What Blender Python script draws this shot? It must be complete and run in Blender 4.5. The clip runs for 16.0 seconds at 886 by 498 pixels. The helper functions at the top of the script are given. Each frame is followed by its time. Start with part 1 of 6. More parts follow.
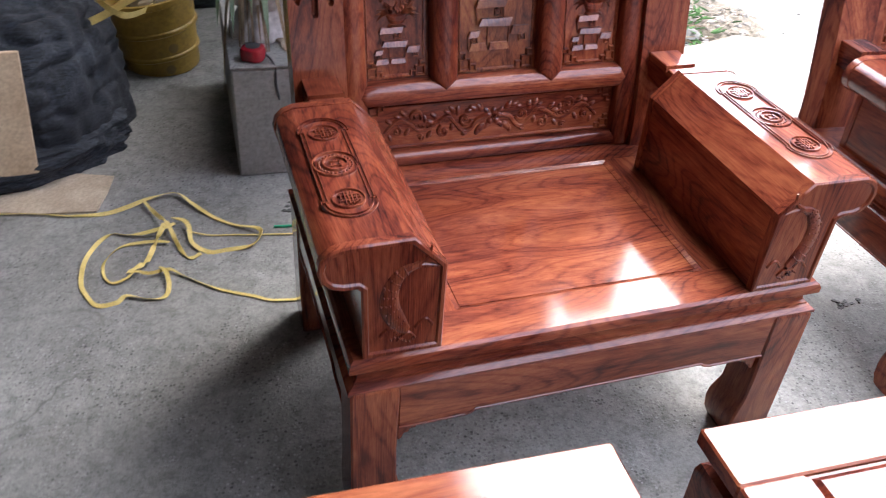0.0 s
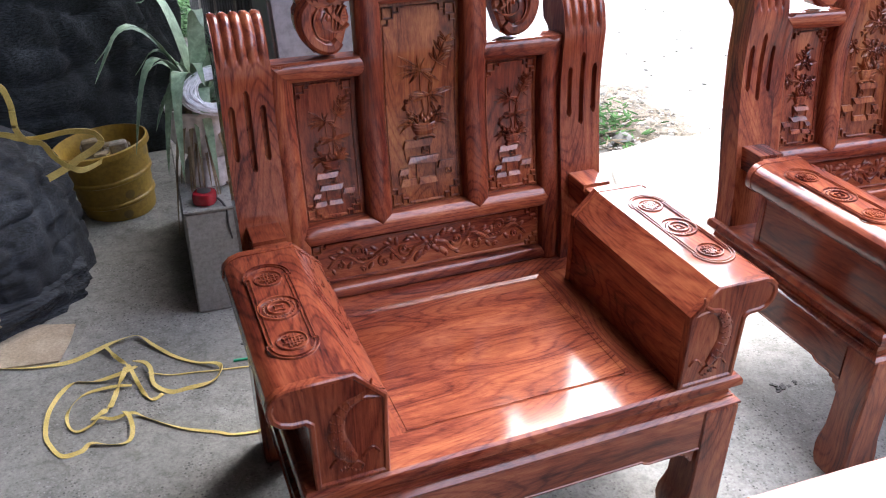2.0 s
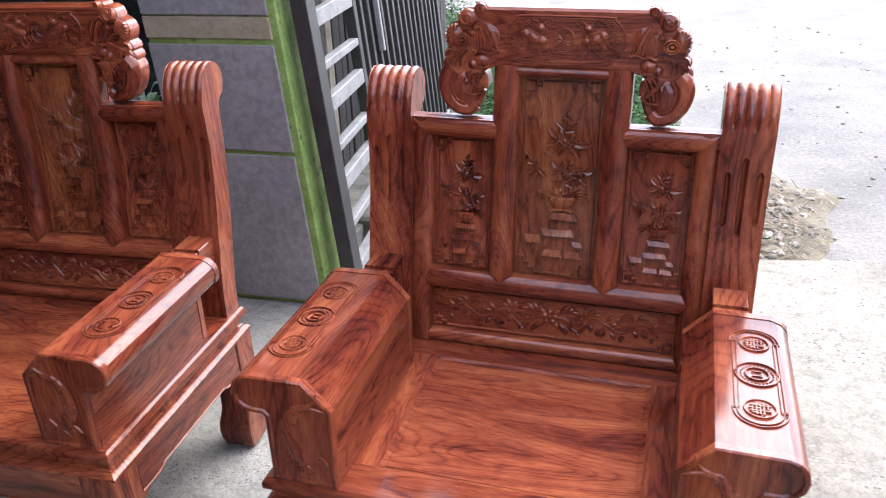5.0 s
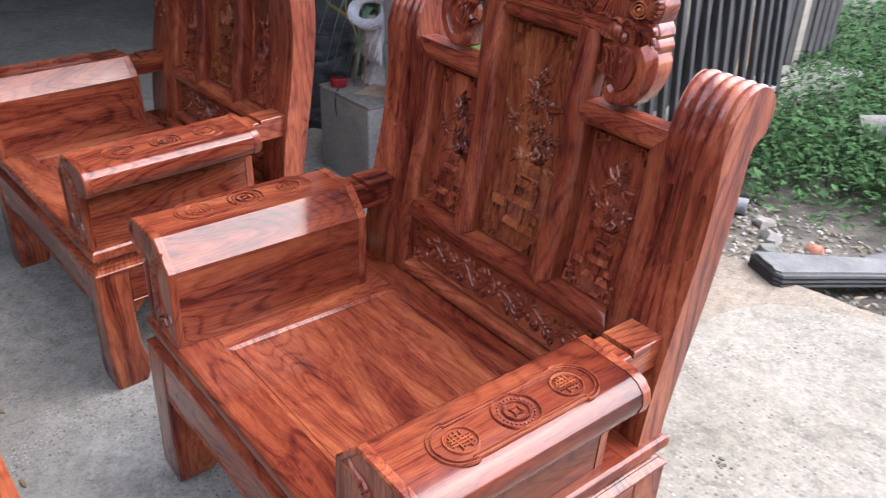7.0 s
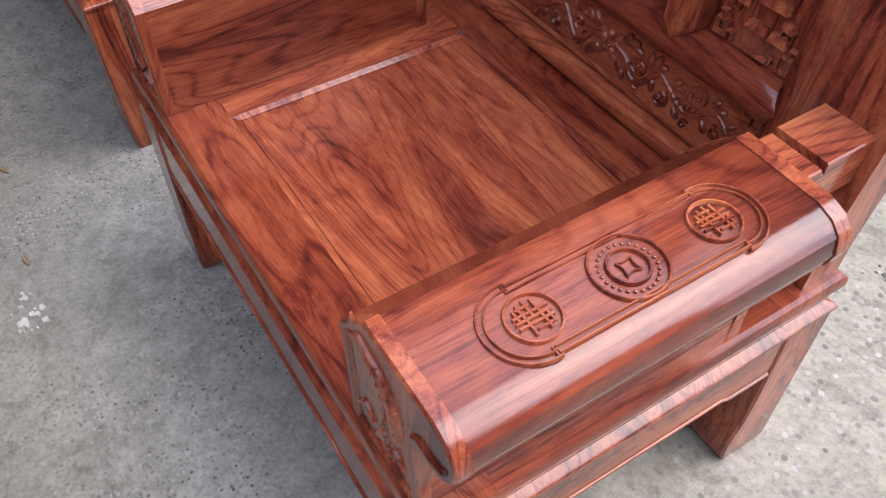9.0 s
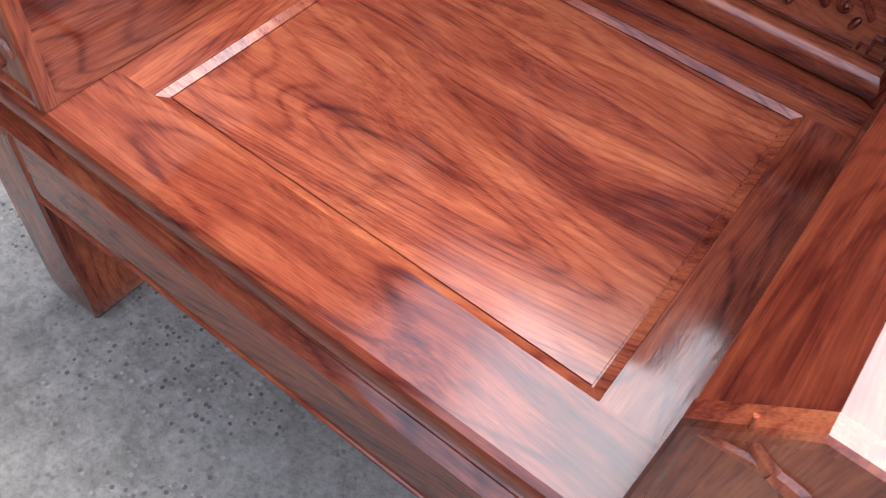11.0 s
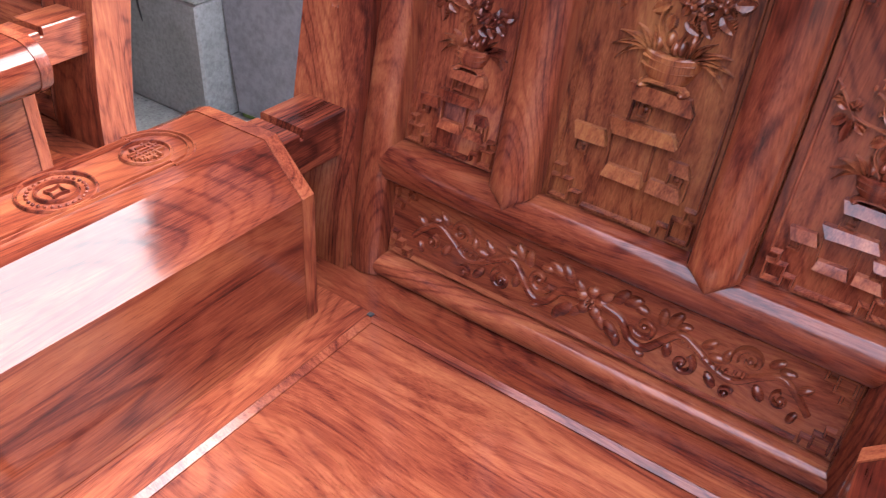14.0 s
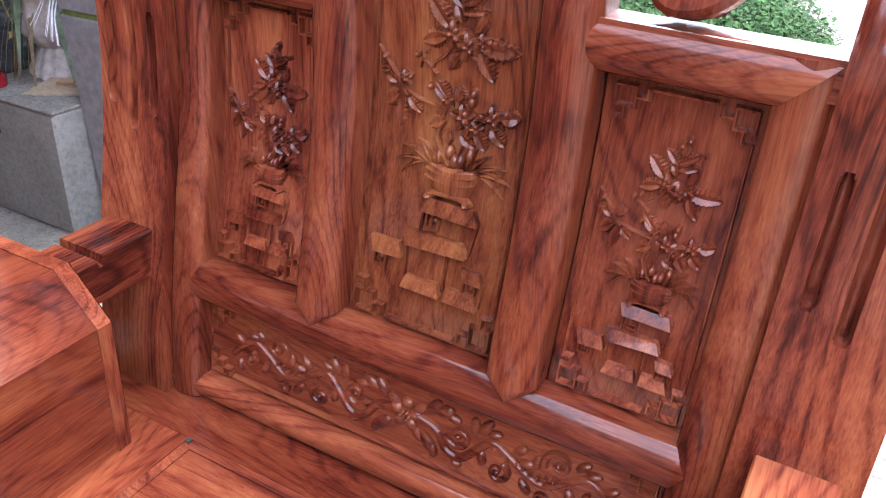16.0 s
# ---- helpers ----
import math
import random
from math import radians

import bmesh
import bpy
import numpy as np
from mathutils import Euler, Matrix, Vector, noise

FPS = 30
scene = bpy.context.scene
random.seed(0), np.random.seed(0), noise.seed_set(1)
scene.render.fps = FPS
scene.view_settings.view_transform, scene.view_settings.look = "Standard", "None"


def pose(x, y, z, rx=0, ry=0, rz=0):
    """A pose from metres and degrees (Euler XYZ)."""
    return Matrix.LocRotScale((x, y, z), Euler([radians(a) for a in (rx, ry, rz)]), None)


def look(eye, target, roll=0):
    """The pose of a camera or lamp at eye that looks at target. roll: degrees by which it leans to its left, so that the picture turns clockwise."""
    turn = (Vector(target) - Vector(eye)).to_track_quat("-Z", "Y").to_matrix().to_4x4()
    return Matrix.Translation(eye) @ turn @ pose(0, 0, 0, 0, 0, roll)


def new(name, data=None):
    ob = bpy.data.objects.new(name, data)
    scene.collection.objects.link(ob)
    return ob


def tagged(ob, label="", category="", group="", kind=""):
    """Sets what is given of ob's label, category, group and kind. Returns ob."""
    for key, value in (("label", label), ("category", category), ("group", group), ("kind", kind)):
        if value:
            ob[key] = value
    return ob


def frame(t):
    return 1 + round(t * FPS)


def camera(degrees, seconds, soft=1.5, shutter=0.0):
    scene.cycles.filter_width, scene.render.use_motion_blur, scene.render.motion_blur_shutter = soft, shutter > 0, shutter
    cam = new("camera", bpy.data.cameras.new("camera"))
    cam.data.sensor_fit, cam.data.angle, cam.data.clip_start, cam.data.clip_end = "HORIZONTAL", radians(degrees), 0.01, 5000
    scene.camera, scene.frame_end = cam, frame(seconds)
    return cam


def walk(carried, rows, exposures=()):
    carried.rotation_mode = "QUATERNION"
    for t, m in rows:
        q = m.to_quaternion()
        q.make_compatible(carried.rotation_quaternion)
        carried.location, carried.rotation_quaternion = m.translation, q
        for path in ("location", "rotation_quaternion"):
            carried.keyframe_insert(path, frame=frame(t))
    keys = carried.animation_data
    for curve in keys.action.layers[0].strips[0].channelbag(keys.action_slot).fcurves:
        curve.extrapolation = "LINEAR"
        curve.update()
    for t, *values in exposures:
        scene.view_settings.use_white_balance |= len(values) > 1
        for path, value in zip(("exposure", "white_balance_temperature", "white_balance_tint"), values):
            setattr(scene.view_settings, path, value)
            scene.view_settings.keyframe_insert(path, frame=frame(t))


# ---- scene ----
# ---- camera ----
cam = camera(56.57, 16.0, soft=1.1, shutter=0.18)
# seconds, place, yaw, pitch, roll
PATH = [
    (0, -1.9624, -0.9830, 1.3950, -18.11, -35.89, 4.66),
    (0.5, -2.1340, -0.8229, 1.3992, -29.72, -33.99, 4.13),
    (1, -2.2623, -0.7744, 1.4236, -35.83, -33.23, 5.13),
    (1.5, -2.1812, -0.8941, 1.4815, -29.38, -30.39, 2.84),
    (2, -1.9242, -1.0707, 1.5076, -20.02, -28.80, 0.76),
    (2.5, -1.6564, -1.1169, 1.4952, -14.41, -28.71, 2.17),
    (3, -1.3086, -1.1455, 1.5383, -5.50, -27.23, 0.84),
    (3.5, -0.9055, -1.2144, 1.5722, -1.54, -25.86, -2.46),
    (4, -0.5166, -1.1427, 1.5348, 1.43, -25.37, -0.85),
    (4.5, -0.1262, -1.1188, 1.5660, 9.18, -25.67, -1.02),
    (4.7, 0.0400, -1.1231, 1.5662, 12.61, -25.57, -1.76),
    (6.8, 1.1165, -0.5269, 1.4975, 44.82, -27.61, 2.88),
    (7, 1.1261, -0.4392, 1.5001, 50.28, -29.07, 2.11),
    (7.5, 1.1418, -0.1594, 1.4631, 62.19, -32.00, -1.59),
    (8, 1.0919, -0.0089, 1.4080, 67.78, -36.31, -3.71),
    (8.5, 0.9561, -0.0528, 1.3035, 66.68, -43.99, -4.16),
    (8.7, 0.8887, -0.0851, 1.2888, 64.30, -46.34, -3.49),
    (11, 0.3100, -0.2136, 1.0315, 31.87, -53.16, 6.87),
    (11.5, 0.2668, -0.1736, 1.0021, 33.96, -52.34, 5.57),
    (12, 0.2533, -0.1471, 1.0217, 36.55, -50.05, 4.01),
    (12.5, 0.2475, -0.1393, 1.0653, 37.32, -44.41, 4.06),
    (13, 0.2239, -0.1513, 1.0914, 36.35, -40.10, 4.92),
    (13.5, 0.2426, -0.1290, 1.1250, 35.89, -37.46, 3.63),
    (14, 0.2822, -0.0926, 1.1441, 33.42, -35.14, 3.32),
    (14.5, 0.3380, -0.0463, 1.1528, 31.62, -33.31, 2.99),
    (15, 0.3667, -0.0204, 1.1543, 30.41, -31.43, 2.65),
    (15.5, 0.3773, 0.0006, 1.1669, 29.06, -30.41, 2.48),
    (16, 0.3838, 0.0080, 1.1771, 27.80, -29.33, 2.78),
]


def held(x, y, z, yaw, pitch, roll):
    """The camera's pose from its place, heading, tilt and lean."""
    q, p = radians(yaw), radians(pitch)
    ahead = Vector((-math.sin(q) * math.cos(p), math.cos(q) * math.cos(p), math.sin(p)))
    return look((x, y, z), Vector((x, y, z)) + ahead, roll)


EXPOSURES = [(0.0, 0.95), (1.0, 0.92), (2.0, 1.02), (2.5, 1.05), (3.0, 0.75), (3.5, 0.6), (4.5, 0.22), (7.0, 0.22), (8.0, 0.22), (8.5, -0.08), (11.0, 0.4), (12.5, 0.65), (13.0, 0.75), (13.5, 0.78), (14.5, 1.15), (15.0, 1.03), (16.0, 1.08)]
walk(cam, [(t, held(*row)) for t, *row in PATH], EXPOSURES)

# ---- daylight: a bright hazy sky, seen from under the edge of a workshop roof ----
world = bpy.data.worlds.new("world")
scene.world = world
world.use_nodes = True
wn, wl = world.node_tree.nodes, world.node_tree.links
sky = wn.new("ShaderNodeTexSky")
sky.sky_type = "NISHITA"
sky.sun_disc = False
sky.sun_elevation, sky.sun_rotation = radians(54), radians(33)
sky.air_density, sky.dust_density, sky.ozone_density = 1.0, 2.0, 1.0
# thin cloud evens the sky out and takes its colour
cloud = wn.new("ShaderNodeMix")
cloud.data_type = "RGBA"
cloud.inputs[0].default_value = 0.72
wl.new(sky.outputs[0], cloud.inputs[6])
cloud.inputs[7].default_value = (2.06, 2.03, 2.46, 1)
wl.new(cloud.outputs[2], wn["Background"].inputs[0])
wn["Background"].inputs[1].default_value = 1.5
sun = new("sun", bpy.data.lights.new("sun", "SUN"))
sun.data.energy, sun.data.angle, sun.data.color = 4.5, radians(60), (1.0, 0.97, 1.0)
sun.matrix_world = look((3.2, 4.93, 8.09), (0, 0, 0))

# ---- materials ----
def material(name):
    m = bpy.data.materials.new(name)
    m.use_nodes = True
    nt = m.node_tree
    return m, nt, nt.nodes["Principled BSDF"]


def node(nt, kind, **inputs):
    n = nt.nodes.new("ShaderNode" + kind)
    for key, value in inputs.items():
        n.inputs[key.replace("_", " ")].default_value = value
    return n


def ramp(nt, fac, stops):
    n = nt.nodes.new("ShaderNodeValToRGB")
    els = n.color_ramp.elements
    while len(els) < len(stops):
        els.new(0.5)
    for e, (p, c) in zip(els, stops):
        e.position, e.color = p, (*c, 1)
    nt.links.new(fac, n.inputs[0])
    return n.outputs[0]


def mixed(nt, fac, a, b, blend="MIX"):
    n = nt.nodes.new("ShaderNodeMix")
    n.data_type, n.blend_type = "RGBA", blend
    for i, v in ((0, fac), (6, a), (7, b)):
        if isinstance(v, bpy.types.NodeSocket):
            nt.links.new(v, n.inputs[i])
        else:
            n.inputs[i].default_value = (*v, 1) if isinstance(v, tuple) else v
    return n.outputs[2]


def coords(nt, scale=(1, 1, 1), vary=True):
    tc = nt.nodes.new("ShaderNodeTexCoord")
    mp = nt.nodes.new("ShaderNodeMapping")
    mp.inputs["Scale"].default_value = scale
    nt.links.new(tc.outputs["Object"], mp.inputs["Vector"])
    if vary:
        info = nt.nodes.new("ShaderNodeObjectInfo")
        com = nt.nodes.new("ShaderNodeVectorMath")
        com.operation = "SCALE"
        com.inputs[0].default_value = (37.0, 53.0, 71.0)
        nt.links.new(info.outputs["Random"], com.inputs["Scale"])
        nt.links.new(com.outputs[0], mp.inputs["Location"])
    return mp.outputs[0]


def tex(nt, vec, scale, detail=4.0, rough=0.5, distort=0.0):
    n = node(nt, "TexNoise", Scale=scale, Detail=detail, Roughness=rough, Distortion=distort)
    nt.links.new(vec, n.inputs["Vector"])
    return n.outputs[0]


def bump(nt, bsdf, height, strength, distance):
    n = node(nt, "Bump", Strength=strength, Distance=distance)
    nt.links.new(height, n.inputs["Height"])
    nt.links.new(n.outputs[0], bsdf.inputs["Normal"])


def rosewood(name, axis, stripes=0.0, tint=(1.0, 1.0, 1.0)):
    """Lacquered red rosewood, its grain along one axis."""
    m, nt, b = material(name)
    along = lambda long, cross: tuple(long if i == axis else cross for i in range(3))

    def calc(op, x, y=0.0, z=0.0):
        n = nt.nodes.new("ShaderNodeMath")
        n.operation = op
        for i, v in enumerate((x, y, z)):
            if isinstance(v, bpy.types.NodeSocket):
                nt.links.new(v, n.inputs[i])
            else:
                n.inputs[i].default_value = v
        return n.outputs[0]

    # the grain drifts sideways round slow swells in the board
    own = coords(nt)
    drift = node(nt, "TexNoise", Scale=1.0, Detail=2.0, Roughness=0.45)
    nt.links.new(coords(nt, along(2.0, 4.5)), drift.inputs["Vector"])
    swell = nt.nodes.new("ShaderNodeVectorMath")
    swell.operation = "MULTIPLY_ADD"
    nt.links.new(drift.outputs["Color"], swell.inputs[0])
    swell.inputs[1].default_value = along(0.0, (0.13, 0.05, 0.05)[axis])
    nt.links.new(own, swell.inputs[2])

    def flow(long, cross):
        mp = nt.nodes.new("ShaderNodeMapping")
        mp.inputs["Scale"].default_value = along(long, cross)
        nt.links.new(swell.outputs[0], mp.inputs["Vector"])
        return mp.outputs[0]

    # growth rings: thin dark level lines of a slow, stretched field, strong in some places and faint in others
    field = tex(nt, coords(nt, along(0.9, 4.6)), 1.0, 2.0, 0.4, 0.35)
    fray = tex(nt, flow(4.0, 70.0), 1.0, 3.0, 0.55)
    phase = calc("MULTIPLY_ADD", field, 260.0, calc("MULTIPLY", fray, 3.5))
    lines = calc("POWER", calc("MULTIPLY_ADD", calc("SINE", phase), 0.5, 0.5), 5.0)
    wide = calc("SINE", calc("MULTIPLY", field, 46.0))
    bands = tex(nt, flow(0.5, 20.0), 1.0, 3.0, 0.55)
    streak = tex(nt, flow(1.2, 170.0), 1.0, 4.0, 0.62)
    fine = tex(nt, flow(7.0, 520.0), 1.0, 3.0, 0.6)
    mottle = tex(nt, flow(17.0, 60.0), 1.0, 4.0, 0.55, 0.6)
    tone = calc("MULTIPLY_ADD", bands, 0.265, calc("MULTIPLY", streak, 0.10))
    tone = calc("MULTIPLY_ADD", fine, 0.165, tone)
    tone = calc("MULTIPLY_ADD", mottle, 0.18, tone)
    tone = calc("MULTIPLY_ADD", wide, 0.030, tone)
    tone = calc("SUBTRACT", tone, calc("MULTIPLY", lines, calc("MULTIPLY", tex(nt, coords(nt, along(1.6, 6.0)), 1.0, 2.0), 0.10)))
    base = ramp(nt, tone, [(0.22 + stripes * 0.7, (0.036, 0.0070, 0.0048)), (0.285 + stripes * 0.7, (0.100, 0.0180, 0.0104)), (0.355 + stripes * 0.4, (0.190, 0.0435, 0.0205)), (0.47, (0.305, 0.0960, 0.0405))])
    pores = tex(nt, flow(36.0, 640.0), 1.0, 2.0, 0.6)
    dark = ramp(nt, pores, [(0.30, (0.40, 0.33, 0.31)), (0.40, (0.85, 0.82, 0.81)), (0.50, (1.0, 1.0, 1.0)), (0.70, (1.14, 1.15, 1.14))])
    col = mixed(nt, 0.45, base, dark, "MULTIPLY")
    broad = ramp(nt, tex(nt, coords(nt, along(1.3, 4.0)), 1.0, 3.0), [(0.32, (0.70, 0.62, 0.60)), (0.5, (1.0, 1.0, 1.0)), (0.68, (1.16, 1.20, 1.16))])
    col = mixed(nt, 1.0, col, broad, "MULTIPLY")
    info = nt.nodes.new("ShaderNodeObjectInfo")
    plank = ramp(nt, info.outputs["Random"], [(0.0, (0.78, 0.70, 0.68)), (0.5, (1.0, 1.0, 1.0)), (1.0, (1.16, 1.20, 1.14))])
    col = mixed(nt, 1.0, col, plank, "MULTIPLY")
    shade = nt.nodes.new("ShaderNodeRGB")
    shade.outputs[0].default_value = (*tint, 1.0)
    nt.links.new(mixed(nt, 1.0, col, shade.outputs[0], "MULTIPLY"), b.inputs["Base Color"])
    b.inputs["Roughness"].default_value = 0.45
    b.inputs["Specular IOR Level"].default_value = 0.04
    b.inputs["Coat Weight"].default_value = 1.0
    b.inputs["Coat IOR"].default_value = 1.43
    smear = ramp(nt, tex(nt, coords(nt, (7, 7, 7)), 1.0, 3.0), [(0.35, (0.06, 0.06, 0.06)), (0.7, (0.17, 0.17, 0.17))])
    nt.links.new(smear, b.inputs["Coat Roughness"])
    # the lacquer sinks a little into pores and waves slightly over the board
    ripple = tex(nt, flow(3.0, 14.0), 1.0, 2.0, 0.5)
    relief = calc("MULTIPLY_ADD", ripple, 1.6, calc("MULTIPLY", pores, 0.35))
    n = node(nt, "Bump", Strength=0.35, Distance=0.0006)
    nt.links.new(relief, n.inputs["Height"])
    nt.links.new(n.outputs[0], b.inputs["Coat Normal"])
    return m


WOOD = [rosewood("rosewood_across", 0), rosewood("rosewood_deep", 1), rosewood("rosewood_upright", 2)]
STRIPED = rosewood("striped_rosewood", 1, 0.09)
OLIVE = rosewood("olive_rosewood", 2, 0.0, (0.93, 1.12, 0.95))


def rough(name, a, b_, scale, roughness=0.85, fine=60.0, strength=0.3, distance=0.004, spots=None, metal=0.0, vary=False):
    """A matt surface whose colour wanders between two tones at two scales, with relief."""
    m, nt, b = material(name)
    v = coords(nt, vary=vary)
    big = ramp(nt, tex(nt, v, scale, 5.0, 0.6, 0.4), [(0.32, a), (0.68, b_)])
    small = ramp(nt, tex(nt, v, fine, 4.0, 0.65), [(0.3, (0.72, 0.72, 0.72)), (0.62, (1.1, 1.1, 1.1))])
    col = mixed(nt, 1.0, big, small, "MULTIPLY")
    if spots:
        n = node(nt, "TexVoronoi", Scale=spots[0])
        nt.links.new(v, n.inputs["Vector"])
        near = ramp(nt, n.outputs["Distance"], [(spots[1], (1, 1, 1)), (spots[1] + 0.06, (0, 0, 0))])
        keep = ramp(nt, tex(nt, v, spots[0] * 0.21, 2.0), [(0.5, (0, 0, 0)), (0.58, (1, 1, 1))])
        both = mixed(nt, 1.0, near, keep, "MULTIPLY")
        col = mixed(nt, both, col, spots[2])
    nt.links.new(col, b.inputs["Base Color"])
    b.inputs["Roughness"].default_value, b.inputs["Metallic"].default_value = roughness, metal
    bump(nt, b, tex(nt, v, fine, 5.0, 0.7), strength, distance)
    return m


def slab_floor(name, low, high, grit, relief, chips):
    """Worn cement: cloudy stains, trowel smears, exposed grit and fine cracks."""
    m, nt, b = material(name)
    v = coords(nt, vary=False)
    cloud = ramp(nt, tex(nt, v, 1.7, 6.0, 0.62, 0.6), [(0.30, low), (0.70, high)])
    stain = ramp(nt, tex(nt, v, 6.5, 5.0, 0.7, 1.2), [(0.30, (0.62, 0.61, 0.58)), (0.46, (0.96, 0.96, 0.95)), (0.74, (1.12, 1.12, 1.12))])
    col = mixed(nt, 1.0, cloud, stain, "MULTIPLY")
    fine = ramp(nt, tex(nt, v, 95.0, 5.0, 0.75), [(0.30, (0.55, 0.55, 0.54)), (0.50, (1.0, 1.0, 1.0)), (0.70, (1.25, 1.25, 1.24))])
    col = mixed(nt, 0.8, col, fine, "MULTIPLY")
    mottle = ramp(nt, tex(nt, v, 27.0, 4.0, 0.7, 0.5), [(0.34, (0.66, 0.66, 0.65)), (0.5, (1.0, 1.0, 1.0)), (0.68, (1.2, 1.2, 1.19))])
    col = mixed(nt, 0.75, col, mottle, "MULTIPLY")
    # grit laid bare in worn patches
    cells = node(nt, "TexVoronoi", Scale=chips)
    nt.links.new(v, cells.inputs["Vector"])
    stones = ramp(nt, cells.outputs["Color"], [(0.15, grit[0]), (0.5, grit[1]), (0.85, grit[2])])
    dot = ramp(nt, cells.outputs["Distance"], [(0.28, (1, 1, 1)), (0.40, (0, 0, 0))])
    worn = ramp(nt, tex(nt, v, 3.1, 5.0, 0.65, 0.5), [(0.42, (0.16, 0.16, 0.16)), (0.56, (0.9, 0.9, 0.9))])
    col = mixed(nt, mixed(nt, 1.0, dot, worn, "MULTIPLY"), col, stones)
    # fine cracks
    lines = node(nt, "TexVoronoi", Scale=0.85)
    lines.feature = "DISTANCE_TO_EDGE"
    bend = nt.nodes.new("ShaderNodeVectorMath")
    bend.operation = "MULTIPLY_ADD"
    drift = node(nt, "TexNoise", Scale=5.0, Detail=6.0, Roughness=0.6)
    nt.links.new(v, drift.inputs["Vector"])
    nt.links.new(drift.outputs["Color"], bend.inputs[0])
    bend.inputs[1].default_value = (0.22, 0.22, 0.0)
    nt.links.new(v, bend.inputs[2])
    nt.links.new(bend.outputs[0], lines.inputs["Vector"])
    crack = ramp(nt, lines.outputs["Distance"], [(0.0, (1, 1, 1)), (0.0045, (0, 0, 0))])
    some = ramp(nt, tex(nt, v, 0.9, 2.0), [(0.58, (0, 0, 0)), (0.66, (1, 1, 1))])
    col = mixed(nt, mixed(nt, 1.0, crack, some, "MULTIPLY"), col, (0.06, 0.055, 0.045))
    nt.links.new(col, b.inputs["Base Color"])
    b.inputs["Roughness"].default_value = 0.8
    high_ = mixed(nt, 0.4, tex(nt, v, 110.0, 5.0, 0.75), mixed(nt, 1.0, dot, worn, "MULTIPLY"))
    bump(nt, b, high_, relief, 0.004)
    return m


CEMENT = slab_floor("worn_cement", (0.150, 0.147, 0.131), (0.262, 0.257, 0.230), ((0.048, 0.0464, 0.0416), (0.176, 0.168, 0.152), (0.288, 0.28, 0.264)), 0.5, 105.0)
PALE_CONCRETE = slab_floor("pale_rough_concrete", (0.150, 0.135, 0.106), (0.258, 0.239, 0.198), ((0.0736, 0.06624, 0.0552), (0.184, 0.173, 0.1509), (0.265, 0.2539, 0.2282)), 0.7, 60.0)
BROWN_CONCRETE = slab_floor("brown_stained_concrete", (0.135, 0.108, 0.077), (0.235, 0.196, 0.148), ((0.072, 0.06, 0.044), (0.176, 0.152, 0.12), (0.272, 0.248, 0.208)), 0.6, 80.0)
DARK_CONCRETE = rough("mossy_concrete", (0.10, 0.10, 0.085), (0.24, 0.23, 0.20), 7.0, 0.9, 60.0, 0.6, 0.006)
BOX_CONCRETE = rough("grey_plaster", (0.22, 0.225, 0.21), (0.31, 0.31, 0.295), 4.0, 0.85, 70.0, 0.3, 0.003)
SOIL = rough("damp_soil", (0.044, 0.04, 0.0304), (0.128, 0.116, 0.092), 5.0, 0.95, 50.0, 0.8, 0.012, (34.0, 0.22, (0.256, 0.232, 0.2)))
GRAVEL = rough("pale_gravel", (0.125, 0.119, 0.107), (0.205, 0.196, 0.178), 1.4, 0.95, 45.0, 0.7, 0.012, (26.0, 0.2, (0.24, 0.224, 0.2)))
PEBBLE = rough("pebble", (0.16, 0.144, 0.12), (0.336, 0.312, 0.272), 9.0, 0.85, 60.0, 0.3, 0.003, vary=True)
TILE = rough("mauve_wall_tile", (0.185, 0.182, 0.190), (0.250, 0.243, 0.250), 3.0, 0.35, 40.0, 0.08, 0.001, vary=True)
BAND_TILE = rough("olive_band_tile", (0.23, 0.20, 0.14), (0.30, 0.26, 0.19), 3.0, 0.35, 40.0, 0.08, 0.001)
GREEN_PAINT = rough("green_paint", (0.13, 0.21, 0.045), (0.22, 0.32, 0.09), 9.0, 0.7, 60.0, 0.3, 0.002, (22.0, 0.2, (0.07, 0.08, 0.04)))
BLACK_STEEL = rough("black_painted_steel", (0.014, 0.014, 0.015), (0.03, 0.03, 0.032), 12.0, 0.5, 80.0, 0.15, 0.001)
GREY_STEEL = rough("dusty_grey_steel", (0.13, 0.135, 0.14), (0.22, 0.22, 0.22), 14.0, 0.55, 80.0, 0.15, 0.001)
CERAMIC = rough("dirty_white_glaze", (0.42, 0.41, 0.38), (0.62, 0.61, 0.58), 9.0, 0.4, 50.0, 0.1, 0.002)
YELLOW_PLASTIC = rough("yellow_plastic", (0.26, 0.155, 0.022), (0.38, 0.24, 0.04), 7.0, 0.5, 60.0, 0.1, 0.001, (13.0, 0.2, (0.2, 0.13, 0.04)))
YELLOW_STRAP = rough("yellow_strap", (0.50, 0.37, 0.09), (0.68, 0.53, 0.17), 12.0, 0.55, 300.0, 0.3, 0.001)


